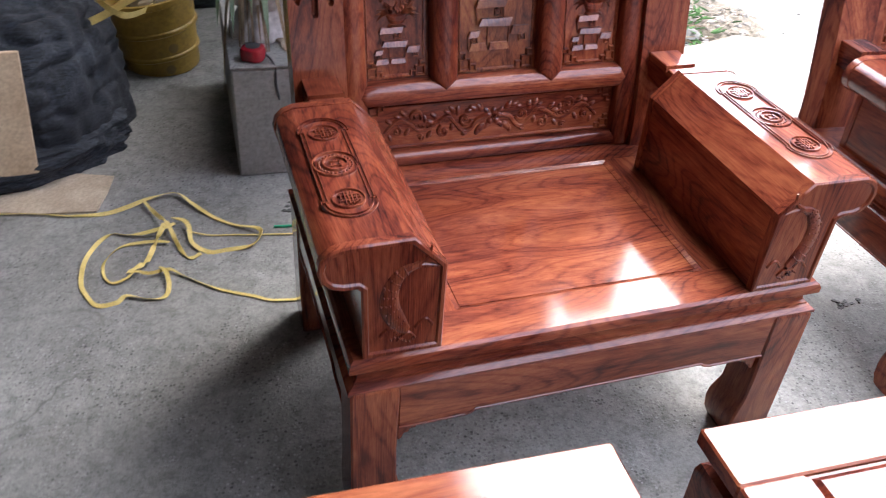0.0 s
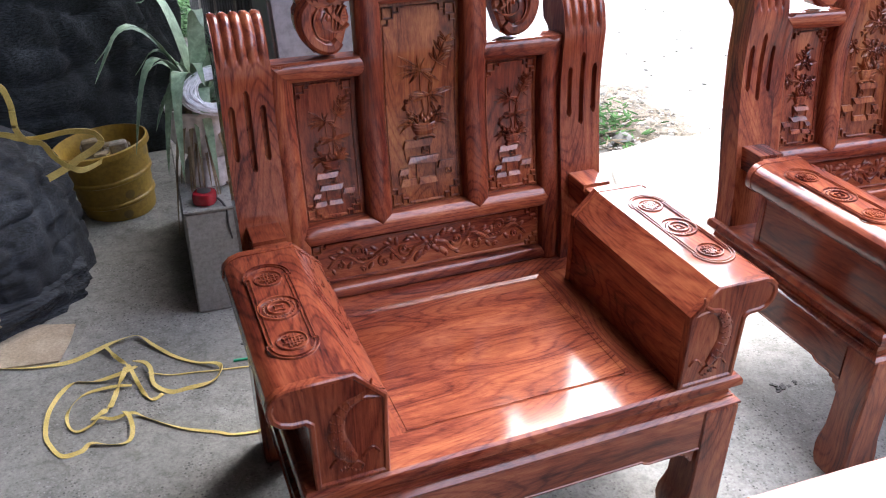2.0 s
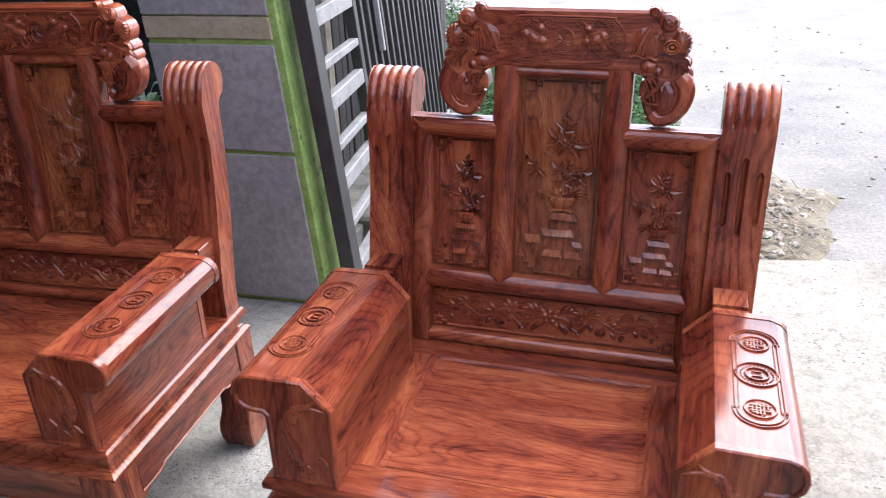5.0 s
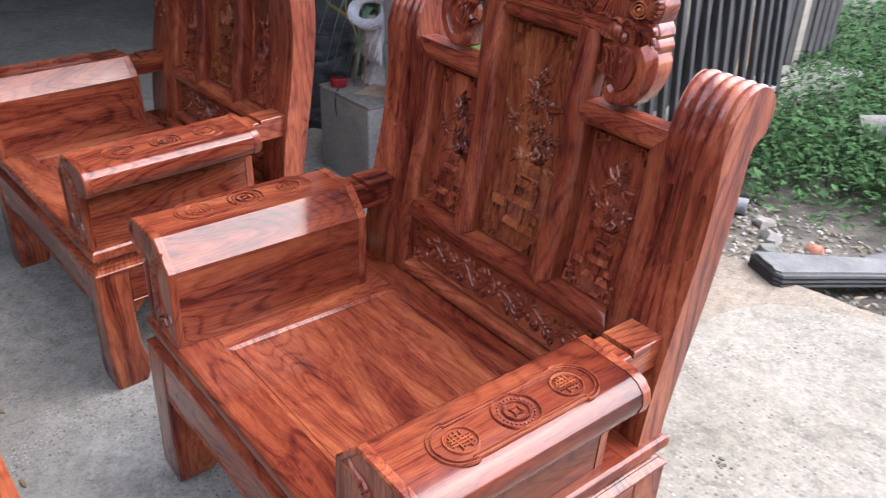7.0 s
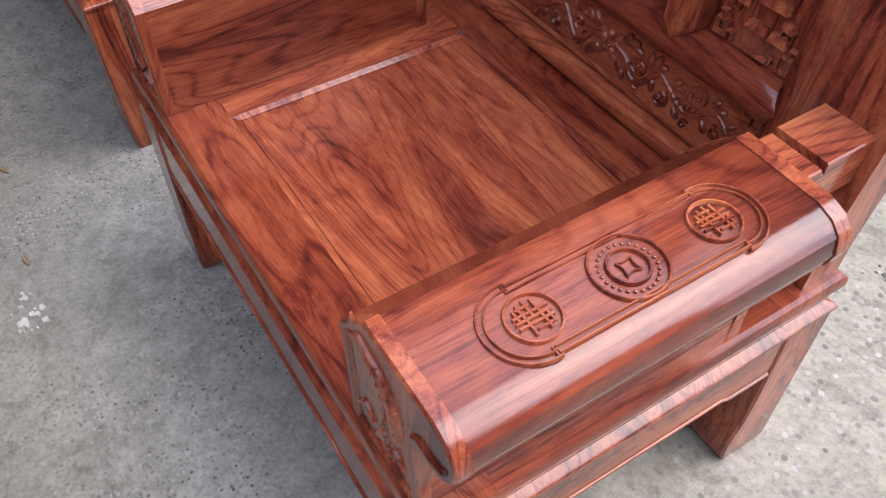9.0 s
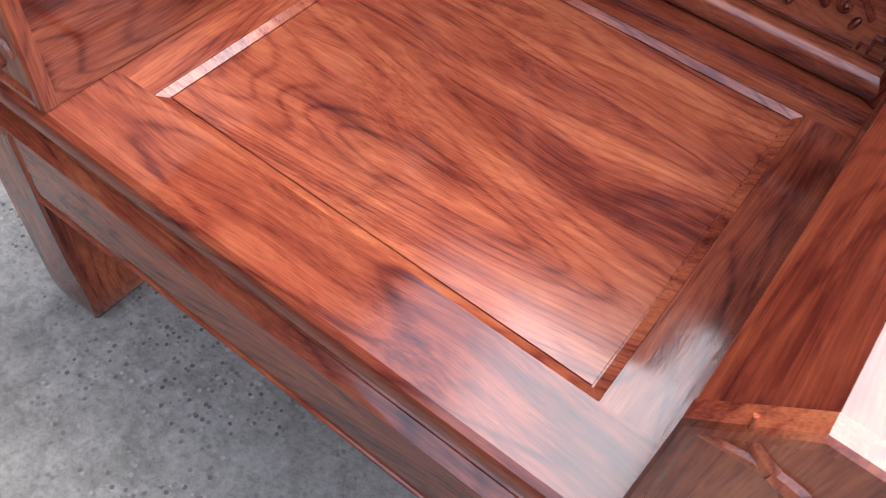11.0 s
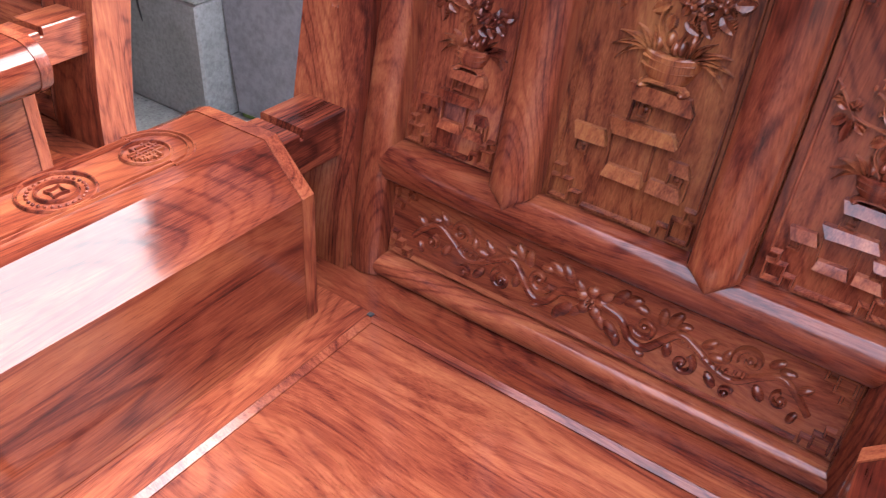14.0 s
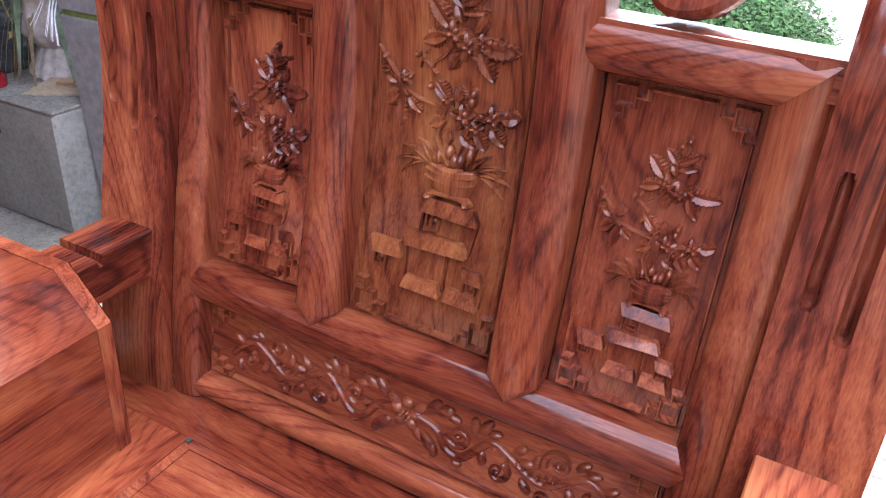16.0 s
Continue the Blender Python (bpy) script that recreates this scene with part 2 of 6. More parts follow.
def woven_net(name):
    """Black shade cloth: a fine crossed weave with dust along its folds."""
    m, nt, b = material(name)
    v = coords(nt, vary=False)
    dust = ramp(nt, tex(nt, v, 7.0, 6.0, 0.7, 0.8), [(0.35, (0.005, 0.006, 0.008)), (0.52, (0.012, 0.015, 0.019)), (0.72, (0.030, 0.035, 0.041))])
    weave = None
    for turn in ((0.6, 0.3, 0.9), (-0.5, 0.9, -0.4)):
        mp = nt.nodes.new("ShaderNodeMapping")
        mp.inputs["Rotation"].default_value = turn
        mp.inputs["Scale"].default_value = (1, 6, 6)
        nt.links.new(v, mp.inputs["Vector"])
        t = tex(nt, mp.outputs[0], 26.0, 4.0, 0.7)
        weave = t if weave is None else mixed(nt, 0.5, weave, t)
    lines = ramp(nt, weave, [(0.42, (0.25, 0.25, 0.26)), (0.58, (1.9, 1.9, 1.9))])
    nt.links.new(mixed(nt, 0.9, dust, lines, "MULTIPLY"), b.inputs["Base Color"])
    b.inputs["Roughness"].default_value = 0.95
    bump(nt, b, weave, 0.9, 0.006)
    return m


NET = woven_net("black_shade_net")
BOARD = rough("raw_board", (0.36, 0.25, 0.14), (0.50, 0.37, 0.23), 5.0, 0.8, 120.0, 0.2, 0.001)
CARD = rough("brown_cardboard", (0.33, 0.26, 0.18), (0.44, 0.36, 0.26), 9.0, 0.9, 120.0, 0.2, 0.001)
RED_PLASTIC = rough("red_plastic", (0.22, 0.008, 0.015), (0.30, 0.012, 0.022), 9.0, 0.22, 40.0, 0.02, 0.001)
BLACK_RUBBER = rough("black_rubber", (0.015, 0.015, 0.016), (0.035, 0.034, 0.033), 9.0, 0.6, 70.0, 0.2, 0.002)
DUSTY_RUBBER = rough("dusty_rubber", (0.05, 0.052, 0.05), (0.135, 0.135, 0.128), 6.0, 0.7, 70.0, 0.3, 0.003)
WHITE_CORD = rough("white_nylon", (0.72, 0.76, 0.80), (0.86, 0.88, 0.90), 14.0, 0.4, 90.0, 0.1, 0.001)
GREEN_PLASTIC = rough("green_plastic", (0.02, 0.30, 0.14), (0.03, 0.36, 0.19), 9.0, 0.4, 40.0, 0.02, 0.001)
TIMBER = rough("weathered_timber", (0.16, 0.14, 0.11), (0.30, 0.27, 0.22), 6.0, 0.9, 90.0, 0.4, 0.003, vary=True)
DARK_TIMBER = rough("dark_timber", (0.022, 0.021, 0.02), (0.05, 0.047, 0.044), 8.0, 0.85, 90.0, 0.4, 0.003, vary=True)
LEAF = rough("weed_leaf", (0.0155, 0.048, 0.016), (0.056, 0.120, 0.040), 9.0, 0.55, 90.0, 0.1, 0.001)
GRASS = rough("grass_blade", (0.04335, 0.1011, 0.03035), (0.09392, 0.1734, 0.06141), 7.0, 0.6, 90.0, 0.1, 0.001)
POT_LEAF = rough("strap_leaf", (0.14, 0.23, 0.14), (0.30, 0.42, 0.28), 30.0, 0.5, 90.0, 0.1, 0.001)
DRY_LEAF = rough("dry_leaf", (0.14, 0.10, 0.06), (0.28, 0.22, 0.13), 20.0, 0.8, 90.0, 0.2, 0.001)
CLAY = rough("red_clay", (0.25, 0.10, 0.06), (0.36, 0.16, 0.10), 12.0, 0.85, 70.0, 0.4, 0.003)
ROOF_SHEET = rough("dull_roof_sheet", (0.10, 0.10, 0.10), (0.16, 0.16, 0.16), 2.0, 0.6, 20.0, 0.1, 0.002)
SWEEPINGS = rough("dry_sweepings", (0.085, 0.070, 0.046), (0.19, 0.165, 0.115), 7.0, 0.95, 55.0, 0.8, 0.010, (30.0, 0.25, (0.25, 0.22, 0.16)))
# dark tone of the added walls, chosen to keep their bounce and reflections dim
DARK_WALL = rough("plain_dark_wall", (0.06, 0.062, 0.066), (0.10, 0.102, 0.106), 1.5, 0.9, 30.0, 0.2, 0.004)
# grey of the unseen wall added across the yard
SCREEN_WALL = rough("grey_screen_wall", (0.13, 0.128, 0.124), (0.21, 0.206, 0.198), 1.3, 0.9, 30.0, 0.2, 0.004)
LITTER = rough("leaf_litter", (0.11, 0.08, 0.05), (0.24, 0.20, 0.14), 30.0, 0.85, 90.0, 0.2, 0.001)
for leafy in (LEAF, GRASS, LITTER, PEBBLE):
    # each leaf or stone a little lighter or darker than its neighbours
    nt = leafy.node_tree
    bsdf = nt.nodes["Principled BSDF"]
    own = nt.nodes.new("ShaderNodeNewGeometry")
    tint = ramp(nt, own.outputs["Random Per Island"], [(0.0, (0.50, 0.56, 0.52)), (0.5, (1.0, 1.0, 1.0)), (1.0, (1.35, 1.32, 1.28))])
    was = bsdf.inputs["Base Color"].links[0].from_socket
    nt.links.new(mixed(nt, 1.0, was, tint, "MULTIPLY"), bsdf.inputs["Base Color"])
for leafy in (LEAF, GRASS):
    leafy.node_tree.nodes["Principled BSDF"].inputs["Specular IOR Level"].default_value = 0.12
    leafy.node_tree.nodes["Principled BSDF"].inputs["Roughness"].default_value = 0.85
PAINT_SPLASH = rough("dried_white_paint", (0.34, 0.34, 0.32), (0.50, 0.50, 0.48), 40.0, 0.7, 120.0, 0.3, 0.001)
OIL_STAIN = rough("dark_oil_stain", (0.035, 0.034, 0.030), (0.09, 0.088, 0.078), 30.0, 0.75, 140.0, 0.3, 0.001)

# ---- mesh building ----
class Geo:
    """Vertices and faces of one mesh."""

    def __init__(self):
        self.v, self.f = [], []

    def loft(self, rings, caps=(True, True), closed=True):
        base, n = len(self.v), len(rings[0])
        for r in rings:
            self.v.extend(tuple(p) for p in r)
        for i in range(len(rings) - 1):
            for j in range(n if closed else n - 1):
                k = (j + 1) % n
                self.f.append((base + i * n + j, base + i * n + k, base + (i + 1) * n + k, base + (i + 1) * n + j))
        if caps[0]:
            self.f.append(tuple(base + j for j in reversed(range(n))))
        if caps[1]:
            self.f.append(tuple(base + (len(rings) - 1) * n + j for j in range(n)))
        return self

    def box(self, lo, hi, bevel=0.003):
        (x0, y0, z0), (x1, y1, z1) = lo, hi
        b = min(bevel, (x1 - x0) / 3, (y1 - y0) / 3, (z1 - z0) / 3)
        ring = lambda i, c, z: [(x0 + i + c, y0 + i, z), (x1 - i - c, y0 + i, z), (x1 - i, y0 + i + c, z), (x1 - i, y1 - i - c, z), (x1 - i - c, y1 - i, z), (x0 + i + c, y1 - i, z), (x0 + i, y1 - i - c, z), (x0 + i, y0 + i + c, z)]
        return self.loft([ring(b, b, z0), ring(0, b, z0 + b), ring(0, b, z1 - b), ring(b, b, z1)])

    def grid(self, rows):
        return self.loft(rows, (False, False), False)

    def mapped(self, fn):
        self.v = [tuple(fn(*p)) for p in self.v]
        return self


def inset(outline, d):
    """The outline (counter-clockwise) drawn in by d."""
    out, n = [], len(outline)
    for i in range(n):
        a, b, c = Vector(outline[i - 1]), Vector(outline[i]), Vector(outline[(i + 1) % n])
        e, f = (b - a), (c - b)
        e, f = (e.normalized() if e.length else Vector((1, 0))), (f.normalized() if f.length else Vector((1, 0)))
        n1, n2 = Vector((-e.y, e.x)), Vector((-f.y, f.x))
        m = (n1 + n2)
        m = m.normalized() if m.length > 1e-6 else n1
        out.append(tuple(b + m * d / max(0.5, m.dot(n1))))
    return out


def prism(g, outline, d0, d1, put, bevel=0.002, both=False):
    """An extruded outline with its edges eased; put(a, b, d) lays it into space."""
    rings = [(inset(outline, bevel), d0)] if both else []
    rings += [(outline, d0 + (bevel if both else 0)), (outline, d1 - bevel), (inset(outline, bevel), d1)]
    g.loft([[put(a, b, d) for a, b in o] for o, d in rings])
    return g


def smooth_line(points, per=6, closed=False):
    """A Catmull-Rom line through points of any dimension."""
    p = [np.array(q, float) for q in points]
    n = len(p)
    out = []
    for i in range(n if closed else n - 1):
        a, b, c, d = (p[(i + k) % n] if closed else p[min(max(i + k, 0), n - 1)] for k in (-1, 0, 1, 2))
        for t in np.linspace(0, 1, per, endpoint=False):
            out.append(0.5 * (2 * b + (c - a) * t + (2 * a - 5 * b + 4 * c - d) * t * t + (3 * b - a - 3 * c + d) * t**3))
    if not closed:
        out.append(p[-1])
    return out


def ridge(g, line, width, height, put, square=False, taper=0.0, closed=False):
    """A raised ridge along a flat line (a, b): rounded, or square for fretwork."""
    pts = [np.array(q[:2], float) for q in line]
    n, rings = len(pts), []
    for i, p in enumerate(pts):
        a, b = (pts[(i - 1) % n], pts[(i + 1) % n]) if closed else (pts[max(i - 1, 0)], pts[min(i + 1, n - 1)])
        t1, t2 = p - a, b - p
        t1, t2 = t1 / (np.linalg.norm(t1) or 1), t2 / (np.linalg.norm(t2) or 1)
        t = t1 + t2
        t = t / (np.linalg.norm(t) or 1)
        s = np.array([-t[1], t[0]])
        ref = t1 if np.linalg.norm(t1) else t2
        stretch = 1 / max(0.6, abs(np.dot(t, ref)))
        u = i / max(n - 1, 1)
        k = 1 - taper * u
        w, h = width * k * stretch / 2, height * (0.35 + 0.65 * k)
        prof = [(-1, -0.2), (-0.8, 0.85), (-0.62, 1), (0.62, 1), (0.8, 0.85), (1, -0.2)] if square else [(-1, -0.2), (-0.82, 0.5), (-0.4, 0.92), (0.4, 0.92), (0.82, 0.5), (1, -0.2)]
        rings.append([put(*(p + s * w * x), h * y) for x, y in prof])
    if closed:
        rings.append(rings[0])
    g.loft(rings, (not closed, not closed), False)
    return g


def blob(g, a, b, ra, rb, h, put, turn=0.0, seg=10, rows=3):
    """A low rounded lump."""
    c, s = math.cos(turn), math.sin(turn)
    rings = []
    for k in range(rows + 1):
        e = k / rows * math.pi / 2
        r, z = math.cos(e), math.sin(e)
        if k == rows:
            r = 0.08
        rings.append([put(a + (math.cos(q) * ra * c - math.sin(q) * rb * s) * r, b + (math.cos(q) * ra * s + math.sin(q) * rb * c) * r, h * z - (0.001 if k == 0 else 0)) for q in np.linspace(0, 2 * math.pi, seg, endpoint=False)])
    g.loft(rings, (False, True))
    return g


def leaf(g, a, b, length, width, turn, h, put, lobes=0, curl=0.0):
    """A carved leaf with a middle rib; lobes give it a cut edge."""
    n = 15 if lobes else 7
    rows = []
    for i in range(n):
        u = i / (n - 1)
        w = width / 2 * math.sin(math.pi * min(1, 0.08 + u * 0.92)) ** 0.75
        if lobes:
            w *= 1 - 0.26 * (i % 2)
        bend = curl * u * u * length
        row = []
        for v, z in ((-1, -0.15), (-0.55, 0.9), (0, 0.55), (0.55, 0.9), (1, -0.15)):
            x, y = u * length, v * w + bend
            row.append(put(a + x * math.cos(turn) - y * math.sin(turn), b + x * math.sin(turn) + y * math.cos(turn), h * z * (0.55 + 0.45 * math.sin(math.pi * min(1, u + 0.2)))))
        rows.append(row)
    g.grid(rows)
    return g


def tube(g, points, radius, seg=8, taper=0.0):
    """A round rod along points in space."""
    pts = [Vector(p) for p in points]
    up, rings = Vector((0.13, 0.21, 0.97)), []
    for i, p in enumerate(pts):
        t = (pts[min(i + 1, len(pts) - 1)] - pts[max(i - 1, 0)]).normalized()
        s = t.cross(up)
        s = s.normalized() if s.length > 1e-4 else Vector((1, 0, 0))
        w = s.cross(t)
        r = radius * (1 - taper * i / (len(pts) - 1))
        rings.append([p + (s * math.cos(q) + w * math.sin(q)) * r for q in np.linspace(0, 2 * math.pi, seg, endpoint=False)])
    return g.loft(rings)


def ribbon(g, points, width, thick=0.0012, lean=None):
    """A flat strap along points in space; lean turns it about its line."""
    pts = [Vector(p) for p in points]
    rings = []
    for i, p in enumerate(pts):
        t = (pts[min(i + 1, len(pts) - 1)] - pts[max(i - 1, 0)]).normalized()
        s = t.cross(Vector((0, 0, 1)))
        s = s.normalized() if s.length > 1e-4 else Vector((1, 0, 0))
        n = s.cross(t)
        q = lean(i / (len(pts) - 1)) if lean else 0
        s, n = s * math.cos(q) + n * math.sin(q), n * math.cos(q) - s * math.sin(q)
        rings.append([p - s * width / 2, p + s * width / 2, p + s * width / 2 + n * thick, p - s * width / 2 + n * thick])
    return g.loft(rings)


def turned(g, profile, centre, seg=32, wave=None, caps=(True, True)):
    """A body of revolution from (radius, height) pairs; wave(angle, k) scales the radius."""
    cx, cy, cz = centre
    rings = [[(cx + math.cos(q) * r * (wave(q, k) if wave else 1), cy + math.sin(q) * r * (wave(q, k) if wave else 1), cz + z) for q in np.linspace(0, 2 * math.pi, seg, endpoint=False)] for k, (r, z) in enumerate(profile)]
    return g.loft(rings, caps)


def part(name, g, mat, parent=None, label="", sharp=35.0, smooth=True):
    """Links a Geo as one mesh object, under a thing or a part if given."""
    me = bpy.data.meshes.new(name)
    me.from_pydata(g.v, [], g.f)
    me.validate()
    bm = bmesh.new()
    bm.from_mesh(me)
    bmesh.ops.recalc_face_normals(bm, faces=bm.faces)
    bm.to_mesh(me)
    bm.free()
    if smooth:
        me.polygons.foreach_set("use_smooth", [True] * len(me.polygons))
        me.set_sharp_from_angle(angle=radians(sharp))
    me.materials.append(mat)
    ob = new(name, me)
    if smooth and len(me.polygons) > 12:
        # broad faces keep their flat shine, only the narrow bevels round off
        even = ob.modifiers.new("even_normals", "WEIGHTED_NORMAL")
        even.keep_sharp, even.weight = True, 80
    if parent is not None:
        ob.parent = parent
    if label:
        tagged(ob, label)
    return ob


def thing(name, label, category, group="", kind="", at=None):
    ob = new(name)
    ob.empty_display_size = 0.1
    tagged(ob, label, category, group, kind)
    if at is not None:
        ob.matrix_world = at
    return ob

# ---- the workshop's edge: floor, apron, soil, road, pillar, roof ----
rnd = random.Random(11)


def wobble(points, amount, per=7, seed=3):
    """A ragged outline through the given corners."""
    r, out = random.Random(seed), []
    n = len(points)
    for i in range(n):
        a, b = Vector(points[i]), Vector(points[(i + 1) % n])
        steps = max(2, min(40, int((b - a).length * per)))
        for k in range(steps):
            p = a.lerp(b, k / steps)
            if k:
                p += Vector((r.uniform(-amount, amount), r.uniform(-amount, amount)))
            out.append((p.x, p.y))
    return out


flat = lambda a, b, d: (a, b, d)
g = Geo()
g.grid([[(x, y, -0.16) for x in (-400, -30, -8, -2, 2, 8, 30, 400)] for y in (-400, -30, -8, 0, 3, 8, 30, 400)])
tagged(part("ground", g, GRAVEL, smooth=False), "pale dry gravel yard reaching to the horizon", "ground", kind="structure")

# cement floor slab, its broken edge towards the soil
edge = [(-7, -6.5), (0.5, -6.5), (0.52, -0.9), (0.35, 0.2), (0.02, 0.9), (-0.13, 1.43), (-0.30, 1.405), (-0.43, 1.47), (-0.52, 1.545), (-0.66, 1.50), (-0.80, 1.53), (-1.1, 1.45), (-1.15, 2.3), (-1.2, 5.0), (-7, 5.0)]
g = Geo()
prism(g, wobble(edge, 0.010), -0.17, 0.0, flat, 0.005)
slab = tagged(part("floor", g, CEMENT, smooth=False), "worn grey cement workshop floor with a broken edge", "floor", kind="structure")
# an older, browner slab between the floor and the soil
edge = [(-1.1, 1.468), (-0.80, 1.545), (-0.66, 1.516), (-0.52, 1.562), (-0.42, 1.482), (-0.30, 1.418), (-0.11, 1.440), (-0.05, 1.6), (-0.01, 1.83), (0.05, 1.93), (0.15, 2.02), (0.3, 2.10), (0.7, 2.2), (0.5, 2.3), (0.2, 2.2), (-0.04, 2.16), (-0.17, 2.21), (-0.26, 2.15), (-0.4, 2.07), (-0.53, 2.0), (-0.78, 1.94), (-1.0, 1.96), (-1.1, 2.0)]
g = Geo()
prism(g, wobble(edge, 0.010, 9, 5), -0.168, -0.004, flat, 0.006)
tagged(part("old_slab", g, BROWN_CONCRETE, smooth=False), "older brownish concrete slab stained by soil", "pavement", kind="structure")
# rough pale apron beside it
edge = [(7, -6.5), (7, 2.5), (2.2, 2.40), (0.9, 2.28), (0.6, 2.225), (0.25, 2.135), (0.09, 2.045), (0.0, 1.955), (-0.05, 1.835), (-0.09, 1.6), (-0.135, 1.43), (-0.02, 0.9), (0.31, 0.2), (0.48, -0.9), (0.46, -6.5)]
g = Geo()
prism(g, wobble(edge, 0.012, 9, seed=8), -0.165, 0.005, flat, 0.007)
tagged(part("pavement", g, PALE_CONCRETE, smooth=False), "pale rough concrete apron beside the workshop floor", "pavement", kind="structure")
# damp soil and a strip of pebbles
edge = [(-1.25, 1.8), (0.0, 1.85), (0.35, 2.2), (0.45, 2.9), (0.3, 3.8), (0.25, 4.6), (0.0, 6.0), (-0.6, 7.4), (-3.2, 9.5), (-9, 10), (-9, 5), (-2.2, 4.4), (-1.6, 3.4)]
g = Geo()
prism(g, wobble(edge, 0.05, 5, 4), -0.2, -0.13, flat, 0.03)
tagged(part("soil", g, SOIL, smooth=False), "damp dark soil between floor and road", "soil", kind="structure")

# low sill along the gate
g = Geo()
g.box((-1.75, 2.25, -0.2), (-1.10, 4.6, 0.03), 0.015)
tagged(part("sill_wall", g, DARK_CONCRETE), "low mossy concrete sill behind the gate", "wall", kind="structure")

# roof over the workshop, open towards the yard
g = Geo()
sheet = lambda x0, x1, y0, y1, n: g.grid([[(x, y, 3.15 + 0.02 * math.sin(x * 40)) for x in np.linspace(x0, x1, n)] for y in (y0, y1)])
sheet(-8, -0.9, -8.0, 2.4, 220)
sheet(-8, -1.4, 2.4, 6.0, 205)
tagged(part("ceiling", g, ROOF_SHEET), "dull corrugated metal roof sheets over the workshop", "roof", kind="structure")
# unseen west and south walls, dark north backdrop: added to dim the interior
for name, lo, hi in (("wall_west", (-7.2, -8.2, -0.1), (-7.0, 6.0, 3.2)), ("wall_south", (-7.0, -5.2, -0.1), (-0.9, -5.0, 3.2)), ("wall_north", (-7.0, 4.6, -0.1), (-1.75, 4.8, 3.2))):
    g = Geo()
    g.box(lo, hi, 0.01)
    tagged(part(name, g, DARK_WALL), "plain dark wall added to close the workshop", "wall", kind="structure")

# unseen wall added to the south, cutting off the low sky there
g = Geo()
g.box((-0.9, -4.0, -0.1), (9.0, -3.8, 2.7), 0.01)
tagged(part("yard_screen_wall", g, SCREEN_WALL), "unseen grey wall added across the yard", "wall", kind="structure")

# unseen wall added to hold back low sky light from the east
g = Geo()
g.box((4.2, -4.2, -0.1), (4.4, 3.2, 3.3), 0.01)
tagged(part("east_screen_wall", g, DARK_WALL), "unseen dark wall added along the east of the yard", "wall", kind="structure")

# tiled pillar with green painted corner
pillar = thing("pillar", "pillar clad in mauve tiles with green painted joints", "pillar", kind="structure", at=pose(-1.242, 1.606, 0, 0, 0, 2.0))
w, d = 0.256, 0.15
slant = lambda x, y, z: (x - 0.075 * z, y, z)
g = Geo()
g.box((-w, -d, 0), (w, d, 3.15), 0.004)
part("core", g.mapped(slant), GREEN_PAINT, pillar)
zs = [0.02, 0.612, 0.627, 1.01, 1.03, 1.105, 1.11, 1.58, 1.595, 2.13, 2.145, 2.68]
for z0, z1 in zip(zs[::2], zs[1::2]):
    band = z1 - z0 < 0.1
    for lo, hi in (((-w - 0.001, -d - 0.010, z0), (w - 0.030, -d + 0.002, z1)), ((-w - 0.010, -d + 0.004, z0), (-w + 0.002, d, z1))):
        g = Geo()
        g.box(lo, hi, 0.003)
        part("tile", g.mapped(slant), BAND_TILE if band else TILE, pillar)

# the gate leaf swung open beside the pillar
gate = thing("metal_gate", "black and grey steel gate swung open beside the pillar", "gate", at=pose(-0.917, 1.585, 0.05, -5.0, 0, 96.5))


def rod(name, lo, hi, mat, label=""):
    g = Geo()
    g.box(lo, hi, 0.003)
    return part(name, g, mat, gate, label)


L = 2.3
rod("gate_post", (-0.07, -0.03, -0.03), (-0.002, 0.028, 2.0), BLACK_STEEL)
rod("stile", (0.0, -0.022, 0.0), (0.045, 0.022, 1.95), BLACK_STEEL)
rod("stile", (0.50, -0.022, 0.0), (0.545, 0.022, 1.95), BLACK_STEEL)
rod("stile", (L - 0.05, -0.022, 0.0), (L, 0.022, 1.95), BLACK_STEEL)
rod("bottom_rail", (0.045, -0.024, 0.0), (0.50, 0.024, 0.075), GREY_STEEL)
rod("bottom_rail", (0.545, -0.024, 0.0), (L - 0.05, 0.024, 0.075), GREY_STEEL)
rod("top_rail", (0.0, -0.022, 1.95), (L, 0.022, 2.0), BLACK_STEEL)
for k in range(11):
    z = 0.22 + 0.155 * k
    rod("rung", (0.045, -0.02, z), (0.50, 0.02, z + (0.058 if k % 2 else 0.03)), GREY_STEEL)
for k in range(15):
    x = 0.62 + 0.110 * k
    rod("bar", (x, -0.016, 0.075), (x + 0.034, 0.016, 1.95), BLACK_STEEL)
rod("bolt_bar", (0.80, -0.045, 0.75), (0.825, -0.02, 1.5), GREY_STEEL, "loose grey drop bolt")

# timber fence behind the gate and beside the soil
fence = thing("timber_fence", "dark and weathered timber fence behind the gate", "fence")
for k in range(30):
    x, y = -1.42 - 0.006 * k, 2.3 + 0.098 * k
    g = Geo()
    h = rnd.uniform(2.2, 2.5)
    g.box((x, y, -0.15), (x + 0.03, y + rnd.uniform(0.05, 0.09), h), 0.004)
    part("plank", g, TIMBER if k % 7 == 3 else DARK_TIMBER, fence)

# ---- carved armchairs ----
SEAT, HALF, FRONT, BACK = 0.443, 0.475, 0.024, 0.676
